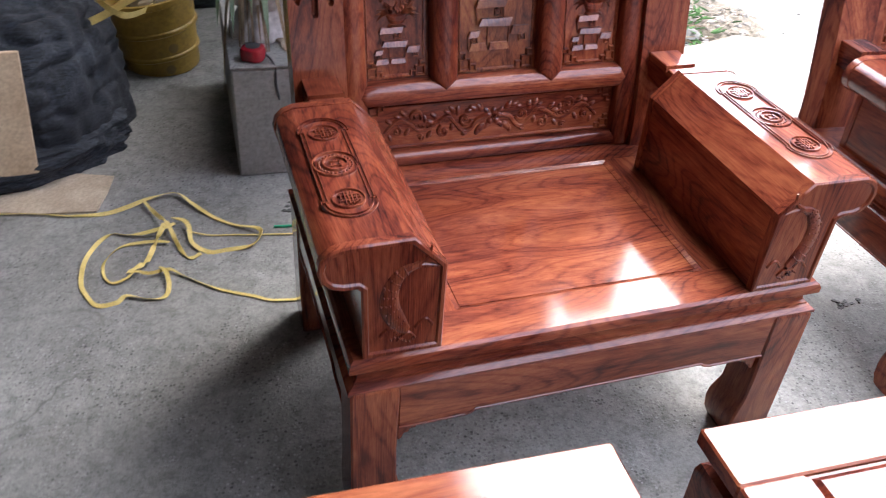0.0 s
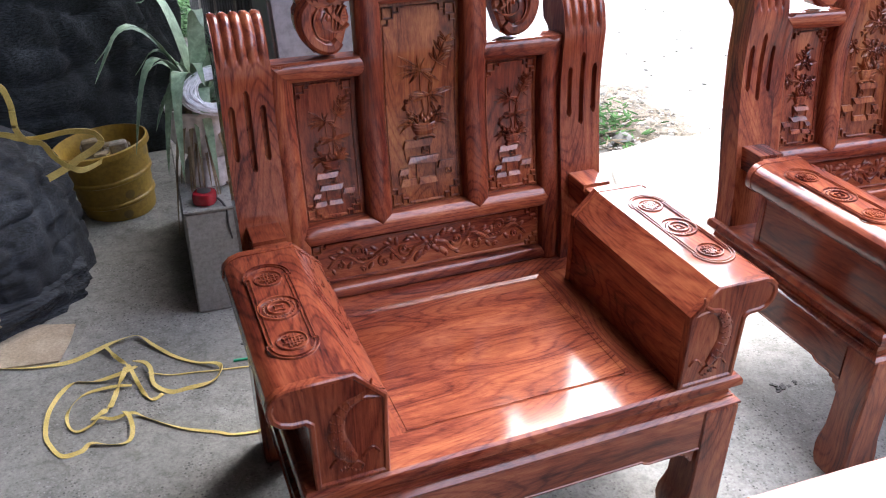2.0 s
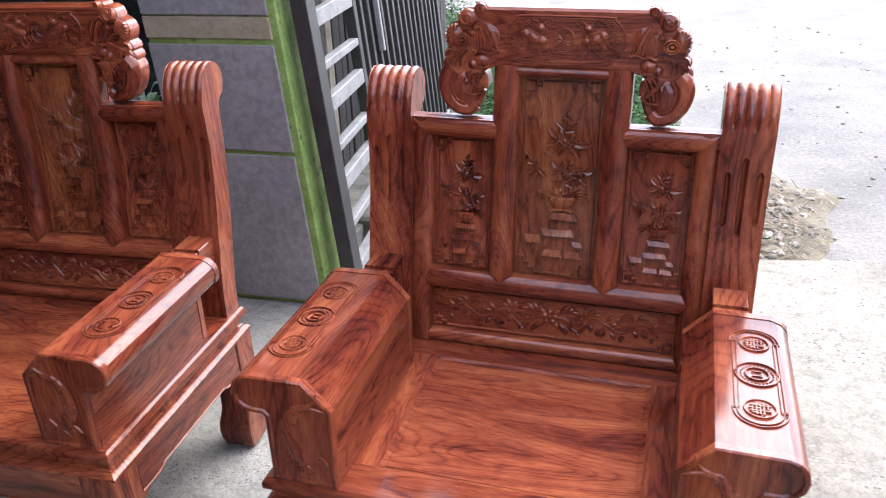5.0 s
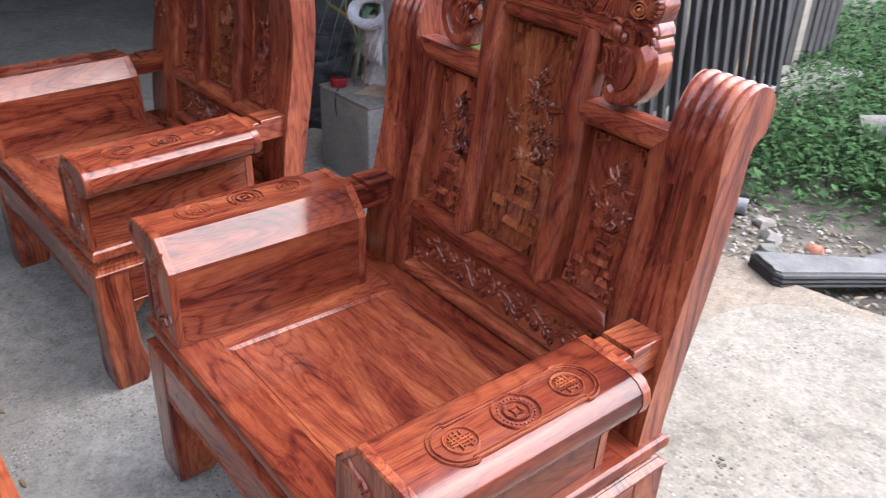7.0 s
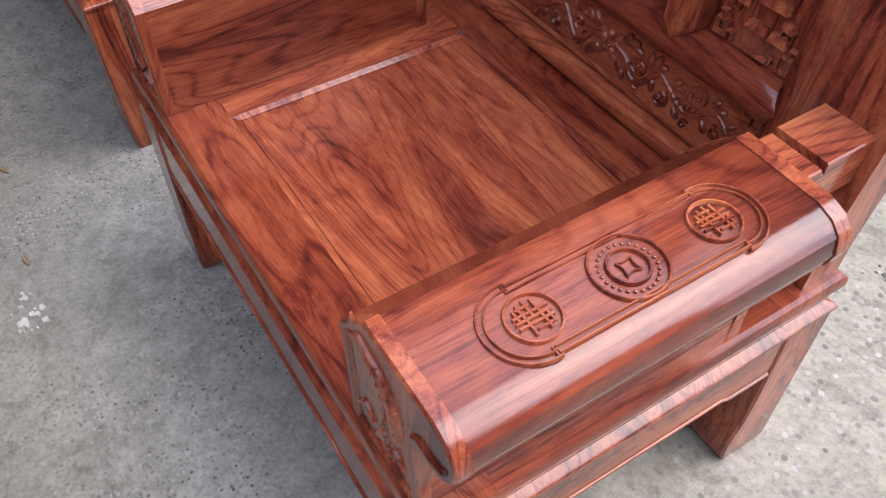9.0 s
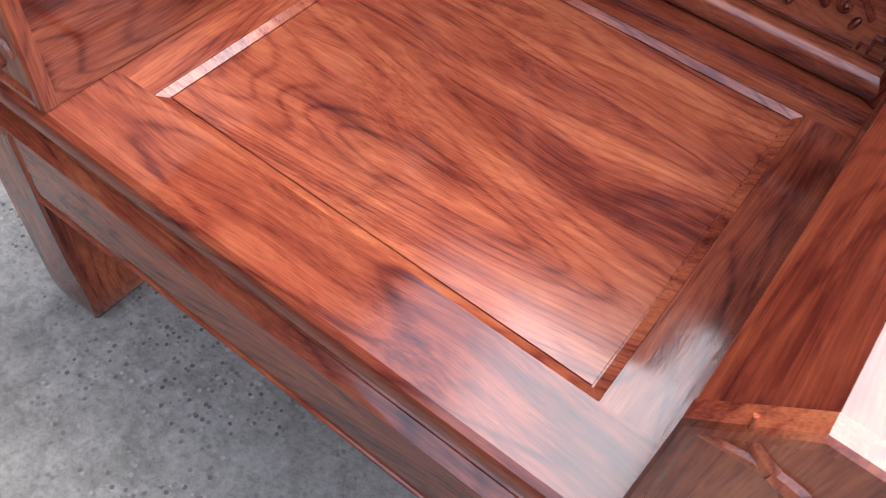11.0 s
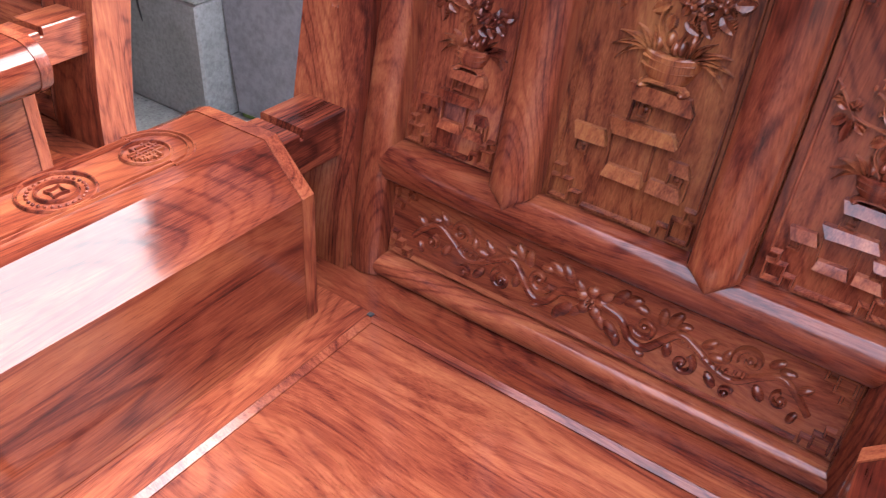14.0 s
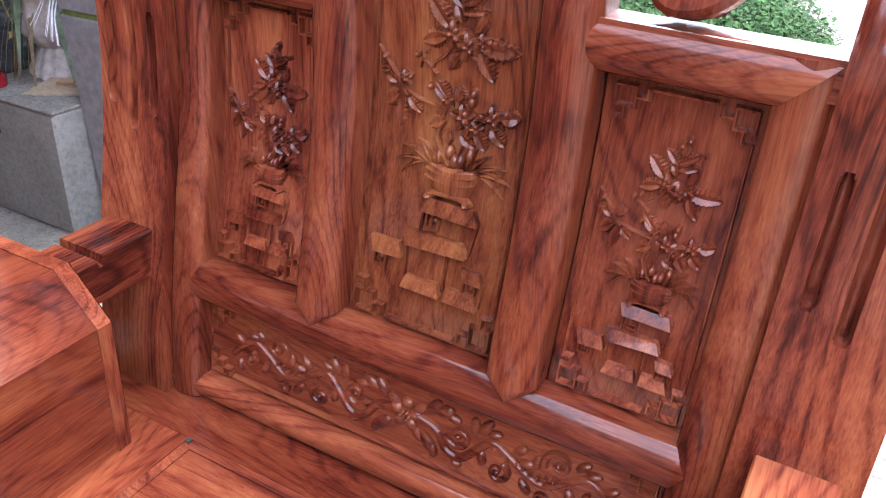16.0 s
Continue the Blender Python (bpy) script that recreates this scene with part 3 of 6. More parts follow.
POST_SIDE = [(0.600, 0.443), (0.604, 0.50), (0.613, 0.571), (0.633, 0.68), (0.654, 0.785), (0.667, 0.88), (0.669, 0.955), (0.667, 1.008), (0.670, 1.044), (0.682, 1.079), (0.704, 1.107), (0.733, 1.119), (0.766, 1.111), (0.787, 1.087), (0.789, 1.057), (0.776, 1.031), (0.756, 1.017), (0.745, 0.992), (0.740, 0.89), (0.718, 0.735), (0.690, 0.60), (0.672, 0.50), (0.668, 0.443)]
LEAN = smooth_line(POST_SIDE[:8], 8)
LEAN_Z, LEAN_Y = [p[1] for p in LEAN] + [1.12, 1.30], [p[0] for p in LEAN] + [0.682, 0.702]


def on_back(off=0.032):
    """Lays (x, height, relief) on the curved back; off: how far behind the posts' front."""
    return lambda a, b, d: (a, float(np.interp(b, LEAN_Z, LEAN_Y)) + off - d, b)


def carved(off):
    """The same for carving, cut shallow."""
    level = on_back(off)
    return lambda a, b, d: level(a, b, d)


def half_round(g, p0, p1, width, height, put, tips=(False, False), steps=26, mitre=0):
    """A half-round moulding between two points (x, z), its ends square, pointed or, at the start, mitred towards one edge."""
    p0, p1 = Vector(p0), Vector(p1)
    t = (p1 - p0)
    length = t.length
    t = t / length
    s = Vector((-t.y, t.x))
    us = sorted(set([0.001, 0.25, 0.5, 0.75, 1.0]))
    marks = [u * width / 2 for u in us] + list(np.linspace(width / 2, length - width / 2, steps))[1:-1] + [length - u * width / 2 for u in reversed(us)]
    rows = []
    for m in marks:
        hw = width / 2
        if tips[0]:
            hw = min(hw, max(m, 0.0005))
        if tips[1]:
            hw = min(hw, max(length - m, 0.0005))
        row = []
        for v in (-1, -0.97, -0.85, -0.6, -0.3, 0, 0.3, 0.6, 0.85, 0.97, 1):
            d = hw * (1 - abs(v)) / (width / 2)
            h = height * (0.28 + 0.72 * math.sqrt(max(0, 1 - (1 - d) ** 2)))
            if abs(v) == 1:
                h = -0.016
            q = p0 + t * (max(m, width * (1 - mitre * v) / 2) if mitre else m) + s * hw * v
            row.append(put(q.x, q.y, h))
        rows.append(row)
    g.loft(rows, (True, True), False)
    return g


def fret_corner(g, x, z, sx, sz, size, put, h=0.0080, w=0.0044):
    """A key-fret in a corner; sx, sz point towards the middle of the panel."""
    k = size / 4
    run = lambda pts: ridge(g, [(x + sx * a * k, z + sz * b * k) for a, b in pts], w, h, put)
    run([(0, 0), (2.5, 0), (2.5, 2.5), (0, 2.5), (0, 0)])
    run([(2.5, 1.25), (4, 1.25), (4, 0)])
    run([(1.25, 2.5), (1.25, 4), (0, 4)])


def fret_border(g, x0, x1, z0, z1, size, put, sides=True):
    for x, sx in ((x0, 1), (x1, -1)):
        for z, sz in ((z0, 1), (z1, -1)):
            fret_corner(g, x, z, sx, sz, size, put)
    for z in (z0, z1):
        ridge(g, [(x0 + size * 1.15, z), (x1 - size * 1.15, z)], 0.0050, 0.0080, put)
    if sides:
        n = 14
        for x in (x0, x1):
            ridge(g, [(x, z0 + size + (z1 - z0 - 2 * size) * i / n) for i in range(n + 1)], 0.004, 0.0026, put)


def stand(g, cx, z, s, put, m, owner, wood):
    """Carved stepped stands under a flower bowl; m mirrors them."""
    def slab(corners, d):
        P = [(cx + m * a * s, z + b * s) for a, b in corners]
        if m < 0:
            P = [P[1], P[0], P[3], P[2]]
        lift = (0.70, 0.70, 1.0, 1.0)
        block = Geo()
        block.loft([[put(*q, -0.001) for q in P[::-1]], [put(*q, d * k) for q, k in zip(P[::-1], lift[::-1])]])
        part("stand_slab", block, wood, owner)

    slab([(-0.14, 0.73), (0.27, 0.72), (0.31, 0.625), (-0.10, 0.635)], 0.012)
    slab([(-0.22, 0.48), (0.22, 0.48), (0.27, 0.40), (-0.16, 0.385)], 0.012)
    slab([(-0.45, 0.37), (-0.23, 0.37), (-0.19, 0.275), (-0.41, 0.27)], 0.010)
    slab([(-0.15, 0.17), (0.09, 0.17), (0.12, 0.085), (-0.17, 0.09)], 0.010)
    slab([(0.16, 0.17), (0.36, 0.165), (0.40, 0.08), (0.155, 0.085)], 0.010)
    slab([(0.24, 0.33), (0.37, 0.325), (0.41, 0.25), (0.27, 0.255)], 0.010)
    line = lambda pts, w=0.022: ridge(g, [(cx + m * a * s, z + b * s) for a, b in pts], w * s, 0.0045, put, True)
    line([(-0.19, 0.44), (-0.165, 0.09)])
    line([(0.12, 0.41), (0.125, 0.13)])
    line([(0.30, 0.64), (0.265, 0.41)])
    line([(-0.09, 0.64), (-0.105, 0.45)])
    line([(0.40, 0.26), (0.395, 0.09)])
    for a, b in ((-0.37, 0.22), (-0.02, 0.56), (0.31, 0.20)):
        line([(a - 0.04, b + 0.06), (a - 0.045, b - 0.045), (a + 0.04, b - 0.05), (a + 0.045, b + 0.02), (a, b + 0.02), (a, b - 0.01)], 0.02)
        blob(g, cx + m * (a + 0.02) * s, z + (b + 0.02) * s, 0.03 * s, 0.03 * s, 0.006, put, 0, 7)


def bowl(g, cx, z, s, put):
    """A low bowl on curled feet, grass blades at both ends."""
    rows = []
    for u, w, h in ((0.0, 0.115, 0.004), (0.02, 0.125, 0.008), (0.07, 0.165, 0.011), (0.13, 0.195, 0.012), (0.18, 0.21, 0.0115), (0.20, 0.215, 0.012), (0.215, 0.215, 0.009), (0.216, 0.205, 0.0)):
        rows.append([put(cx + w * v * s, z + (u + 0.035 * (abs(v) ** 2 - 0.5) * (u / 0.2)) * s, h * math.sqrt(max(0, 1 - v * v)) - 0.001) for v in np.linspace(-1, 1, 13)])
    g.grid(rows)
    for k in (0.10, 0.15):
        ridge(g, [(cx + v * 0.19 * s, z + (k + 0.03 * v * v) * s) for v in np.linspace(-0.9, 0.9, 9)], 0.012 * s, 0.0118, put)
    ridge(g, smooth_line([(cx - 0.15 * s, z - 0.02 * s), (cx - 0.10 * s, z + 0.02 * s), (cx + 0.10 * s, z + 0.02 * s), (cx + 0.15 * s, z - 0.02 * s)], 4), 0.035 * s, 0.011, put)
    for side in (-1, 1):
        blob(g, cx + side * 0.135 * s, z - 0.012 * s, 0.04 * s, 0.03 * s, 0.013, put, 0, 8)


def fronds(g, cx, z, s, put):
    """Grass blades and buds rising from a bowl."""
    for side in (-1, 1):
        for k, (q, n, c) in enumerate(((0.15, 0.16, 0.9), (0.55, 0.19, 0.8), (0.9, 0.19, 0.7), (1.25, 0.17, 0.5), (1.6, 0.15, 0.35))):
            turn = q if side > 0 else math.pi - q
            leaf(g, cx + side * (0.185 - 0.02 * k) * s, z + 0.20 * s, n * s, 0.05 * s, turn, 0.008 + 0.0007 * k, put, curl=-side * c)
    for a, b in ((-0.1, 0.25), (-0.03, 0.29), (0.05, 0.25), (0.11, 0.30), (0.01, 0.24)):
        blob(g, cx + a * s, z + b * s, 0.035 * s, 0.055 * s, 0.008, put, 0, 8)


def flower(g, x, z, r, put):
    """A full bloom: broad scalloped petals in two rings round a bud."""
    for k in range(5):
        q = k * math.tau / 5 + 0.5
        leaf(g, x + math.cos(q) * r * 0.15, z + math.sin(q) * r * 0.15, r * 1.0, r * 1.05, q, 0.0058 + 0.0008 * (k % 2), put, 1)
    for k in range(3):
        q = k * math.tau / 3 + 1.2
        blob(g, x + math.cos(q) * r * 0.30, z + math.sin(q) * r * 0.30, r * 0.40, r * 0.30, 0.0088 + 0.0006 * k, put, q, 9)
    blob(g, x, z, r * 0.20, r * 0.20, 0.0105, put, 0, 8)


def peony(g, cx, z, s, put):
    """Flowering branches."""
    stem = lambda pts, w=0.03: ridge(g, smooth_line([(cx + a * s, z + b * s) for a, b in pts], 5), w * s, 0.006, put, taper=0.4)
    stem([(0.04, 0.95), (-0.06, 1.1), (-0.04, 1.25), (-0.02, 1.35), (-0.12, 1.45), (-0.13, 1.56), (-0.05, 1.63), (0.02, 1.75), (0.05, 1.9), (0.07, 2.05)])
    stem([(0.06, 0.96), (0.12, 1.1), (0.16, 1.25), (0.28, 1.3)])
    stem([(-0.03, 1.30), (-0.14, 1.31), (-0.24, 1.33), (-0.34, 1.37)])
    stem([(-0.10, 1.5), (-0.2, 1.57), (-0.22, 1.52)], 0.022)
    ridge(g, [(cx + a * s, z + b * s) for a, b in ((-0.30, 1.33), (-0.52, 1.61))], 0.026 * s, 0.0065, put, taper=0.3)
    for a, b, r in ((0.10, 1.27, 0.085), (0.30, 1.30, 0.085), (0.19, 1.22, 0.06), (0.0, 1.76, 0.085), (0.10, 1.70, 0.09), (0.19, 1.74, 0.06), (-0.32, 1.44, 0.05), (-0.02, 1.36, 0.055)):
        flower(g, cx + a * s, z + b * s, r * s, put)
    for a, b, n, w, q in ((-0.02, 1.36, 0.17, 0.10, 2.2), (-0.02, 1.24, 0.15, 0.09, 3.6), (0.20, 1.22, 0.17, 0.09, -1.2), (0.30, 1.24, 0.15, 0.09, -0.9), (0.36, 1.32, 0.14, 0.10, 0.1), (0.02, 1.18, 0.13, 0.07, -1.9), (0.10, 1.16, 0.14, 0.07, -0.7), (0.05, 1.36, 0.13, 0.08, 1.3),
                          (-0.36, 1.33, 0.15, 0.09, 3.7), (-0.32, 1.32, 0.23, 0.08, -1.8), (-0.28, 1.32, 0.14, 0.07, -0.9), (-0.38, 1.40, 0.12, 0.07, 2.6), (-0.43, 1.47, 0.10, 0.05, 3.3),
                          (0.18, 1.72, 0.30, 0.12, -0.12), (0.18, 1.68, 0.22, 0.10, -1.15), (-0.05, 1.74, 0.20, 0.10, 3.35), (-0.04, 1.80, 0.25, 0.11, 2.2), (0.04, 1.66, 0.16, 0.08, -2.2), (0.14, 1.80, 0.15, 0.08, 0.9), (0.05, 1.84, 0.14, 0.07, 1.9),
                          (0.05, 1.94, 0.22, 0.07, 0.45), (0.05, 1.93, 0.18, 0.07, 2.3), (0.05, 1.90, 0.20, 0.06, 0.05), (0.07, 2.0, 0.13, 0.06, 1.35)):
        leaf(g, cx + a * s, z + b * s, n * 0.86 * s, w * 1.5 * s, q, 0.0075, put, 1, 0.12)
    for a, b, r in ((0.16, 1.43, 0.032), (0.15, 1.38, 0.036), (0.10, 2.13, 0.035), (0.05, 2.08, 0.03), (0.24, 2.04, 0.02), (-0.47, 1.54, 0.024), (-0.14, 1.42, 0.022), (-0.24, 1.60, 0.02), (-0.18, 1.63, 0.018)):
        blob(g, cx + a * s, z + b * s, r * s, r * 1.25 * s, 0.0085, put, 0, 8)


def bamboo(g, cx, z, s, put):
    """Bamboo shoots with flowers at their foot."""
    r = random.Random(5)
    stem = lambda pts, w=0.03: ridge(g, smooth_line([(cx + a * s, z + b * s) for a, b in pts], 5), w * s, 0.0055, put, taper=0.35)
    stem([(0.06, 0.95), (0.03, 1.2), (0.0, 1.45), (0.0, 1.7), (0.06, 1.86)])
    stem([(0.08, 0.95), (0.12, 1.15), (0.12, 1.35), (0.16, 1.6), (0.24, 1.8), (0.36, 2.08)])
    stem([(-0.05, 0.92), (-0.07, 1.02), (-0.16, 1.08), (-0.24, 1.17), (-0.22, 1.27), (-0.14, 1.30)])
    fan = (((0.0, 1.70), ((2.45, 0.40), (2.75, 0.34), (3.1, 0.36), (3.5, 0.32), (3.9, 0.24), (-0.45, 0.34), (-0.75, 0.26), (-0.1, 0.2), (1.9, 0.22))),
           ((0.12, 1.35), ((0.0, 0.38), (0.3, 0.34), (-0.25, 0.28), (3.2, 0.30), (2.85, 0.26), (3.6, 0.26), (-0.9, 0.22), (-1.6, 0.2), (1.2, 0.18))),
           ((0.24, 1.80), ((0.5, 0.2), (0.15, 0.2), (-0.5, 0.18), (1.9, 0.22), (2.4, 0.18))),
           ((0.30, 1.94), ((0.35, 0.2), (0.05, 0.19), (2.2, 0.2), (1.75, 0.2), (-0.3, 0.15))),
           ((0.36, 2.07), ((0.9, 0.14), (0.3, 0.15), (1.9, 0.16), (2.4, 0.14))))
    for (a, b), blades in fan:
        for q, n in blades:
            leaf(g, cx + a * s, z + b * s, n * s, 0.048 * s, q, 0.0075 + r.uniform(-0.001, 0.001), put, curl=r.uniform(-0.15, 0.15))
    for a, b, rad in ((-0.22, 1.27, 0.04), (-0.25, 1.18, 0.035), (-0.15, 1.31, 0.03), (-0.17, 1.09, 0.045), (-0.08, 1.03, 0.05), (0.22, 1.06, 0.05), (0.12, 1.0, 0.05), (0.28, 1.13, 0.035)):
        flower(g, cx + a * s, z + b * s, rad * s, put)
    for a, b, n, q in ((0.22, 1.05, 0.16, 0.6), (0.2, 1.1, 0.14, 1.9), (0.0, 1.02, 0.14, 1.2), (-0.1, 1.05, 0.12, 2.8), (0.27, 1.05, 0.14, -0.4)):
        leaf(g, cx + a * s, z + b * s, n * s, 0.07 * s, q, 0.007, put, 1)


def frieze(put, z0, z1, owner):
    """A flowering scroll with a bloom in its middle."""
    zm, h = (z0 + z1) / 2, (z1 - z0)
    for side in (-1, 1):
        P = lambda a, b: (side * a, zm + b * h)
        g = Geo()
        # the winding stem with its swelling nodes
        ridge(g, smooth_line([P(0.014, 0.08), P(0.040, 0.0), P(0.056, -0.22), P(0.076, -0.25), P(0.096, -0.02), P(0.112, 0.14), P(0.134, 0.04), P(0.156, -0.10), P(0.180, -0.14), P(0.206, 0.06), P(0.226, 0.16), P(0.246, 0.02), P(0.262, -0.16)], 6), 0.0122, 0.0062, put, taper=0.3)

        def curl(a, b, r, start, turn, w=0.0098, more=6.6):
            line = []
            for q in np.linspace(0, more, 24):
                k = r * (1 - q / (more * 1.25))
                line.append((side * (a + math.cos(start + turn * q) * k), zm + b * h + math.sin(start + turn * q) * k))
            ridge(g, line, w, 0.0066, put, taper=0.35)
            blob(g, side * a, zm + b * h, 0.0042, 0.0042, 0.0066, put, 0, 8)

        curl(0.070, 0.04, 0.0165, 3.4, 1)
        curl(0.122, -0.22, 0.0145, 1.2, -1)
        curl(0.190, 0.20, 0.0170, 3.6, -1)
        curl(0.176, -0.34, 0.0085, 0.6, 1, 0.005)
        curl(0.232, -0.12, 0.0110, 1.8, 1, 0.006)
        # rounded acanthus lobes along the stem
        for a, b, ln, q in ((0.030, 0.22, 0.020, 0.9), (0.042, 0.26, 0.020, 0.4), (0.055, 0.26, 0.016, -0.2), (0.026, -0.16, 0.022, -0.8), (0.038, -0.24, 0.016, -1.3), (0.088, 0.18, 0.018, 1.6), (0.098, 0.24, 0.018, 1.0), (0.108, 0.24, 0.014, 0.3), (0.100, -0.06, 0.016, -1.4), (0.140, 0.14, 0.016, 0.7), (0.150, 0.04, 0.016, 0.2), (0.152, -0.22, 0.016, -0.9), (0.165, 0.06, 0.015, 1.4), (0.212, 0.26, 0.015, 0.7), (0.224, 0.24, 0.014, 0.1), (0.205, -0.10, 0.016, -1.0), (0.246, 0.10, 0.014, 0.6), (0.250, -0.22, 0.013, -1.9), (0.066, -0.32, 0.012, -0.4)):
            qq = q if side > 0 else math.pi - q
            blob(g, side * (a + 0.4 * ln * math.cos(q)), zm + b * h + 0.4 * ln * math.sin(q), ln * 0.72, ln * 0.40, 0.0062, put, qq, 9)
        for k in range(9):
            blob(g, side * (0.116 + 0.009 * k), zm + (0.10 - 0.032 * k + (0.05 * max(0, k - 5))) * h, 0.0028, 0.0028, 0.0085, put, 0, 7)
        part("vine_carving", g, WOOD[0], owner)
    g = Geo()
    for k in range(5):
        q = k * math.tau / 5 + 0.3
        blob(g, math.cos(q) * 0.0135, zm + 0.004 + math.sin(q) * 0.0135, 0.0095, 0.0085, 0.0062, put, q, 10)
    for k in range(6):
        q = k * math.tau / 6
        blob(g, math.cos(q) * 0.0055, zm + 0.004 + math.sin(q) * 0.0055, 0.003, 0.003, 0.0085, put, q, 7)
    for k in range(4):
        q = math.pi / 4 + k * math.pi / 2
        blob(g, math.cos(q) * 0.024, zm + math.sin(q) * 0.024, 0.012, 0.0065, 0.0048, put, q, 9)
    part("bloom_carving", g, WOOD[0], owner, "carved round bloom")


def fish(g, put, sx):
    """A leaping fish over waves; put takes (across from the arm's middle, height)."""
    body = smooth_line([(-0.022, 0.150, 0.010), (0.004, 0.140, 0.022), (0.024, 0.112, 0.034), (0.026, 0.078, 0.040), (0.008, 0.045, 0.034), (-0.008, 0.030, 0.018)], 5)
    rows = []
    for i, p in enumerate(body):
        a, b = body[max(i - 1, 0)], body[min(i + 1, len(body) - 1)]
        t = (b - a)[:2]
        t = t / np.linalg.norm(t)
        s = np.array([-t[1], t[0]])
        rows.append([put(sx * (p[0] + s[0] * v * p[2] / 2), p[1] + s[1] * v * p[2] / 2, z) for v, z in ((-1, -0.001), (-0.7, 0.004), (0, 0.0065), (0.7, 0.004), (1, -0.001))])
    g.grid(rows)
    for i in range(4, len(body) - 4, 2):
        p = body[i]
        a, b = body[i - 1], body[i + 1]
        t = (b - a)[:2] / np.linalg.norm((b - a)[:2])
        for v in (-0.6, -0.2, 0.2, 0.6):
            w = v + (0.2 if i % 4 else 0)
            blob(g, sx * (p[0] - t[1] * w * p[2] / 2), p[1] + t[0] * w * p[2] / 2, 0.0032, 0.0032, 0.0085 - 0.003 * abs(w), put, 0, 6, 2)
    ridge(g, smooth_line([(sx * -0.02, 0.15), (sx * -0.04, 0.162), (sx * -0.048, 0.182)], 4), 0.012, 0.005, put, taper=0.7)
    ridge(g, smooth_line([(sx * -0.02, 0.15), (sx * -0.045, 0.147), (sx * -0.066, 0.143)], 4), 0.012, 0.005, put, taper=0.7)
    for x0, z0 in ((-0.045, 0.040), (0.022, 0.032), (-0.012, 0.018)):
        ridge(g, smooth_line([(sx * (x0 - 0.012), z0 - 0.006), (sx * x0, z0 + 0.006), (sx * (x0 + 0.012), z0 + 0.002), (sx * (x0 + 0.022), z0 - 0.008)], 4), 0.006, 0.004, put)
    for k in range(7):
        blob(g, sx * (-0.02 + 0.007 * k), 0.012 + 0.006 * math.sin(k * 0.9 + 3.6), 0.0026, 0.0026, 0.0045, put, 0, 6, 2)


ARM_LINE = [(0.3115, SEAT), (0.450, SEAT), (0.453, 0.592), (0.459, 0.5975), (0.482, 0.598), (0.502, 0.605), (0.516, 0.620), (0.521, 0.641), (0.516, 0.661), (0.502, 0.675), (0.482, 0.682), (0.368, 0.684), (0.3115, 0.625)]


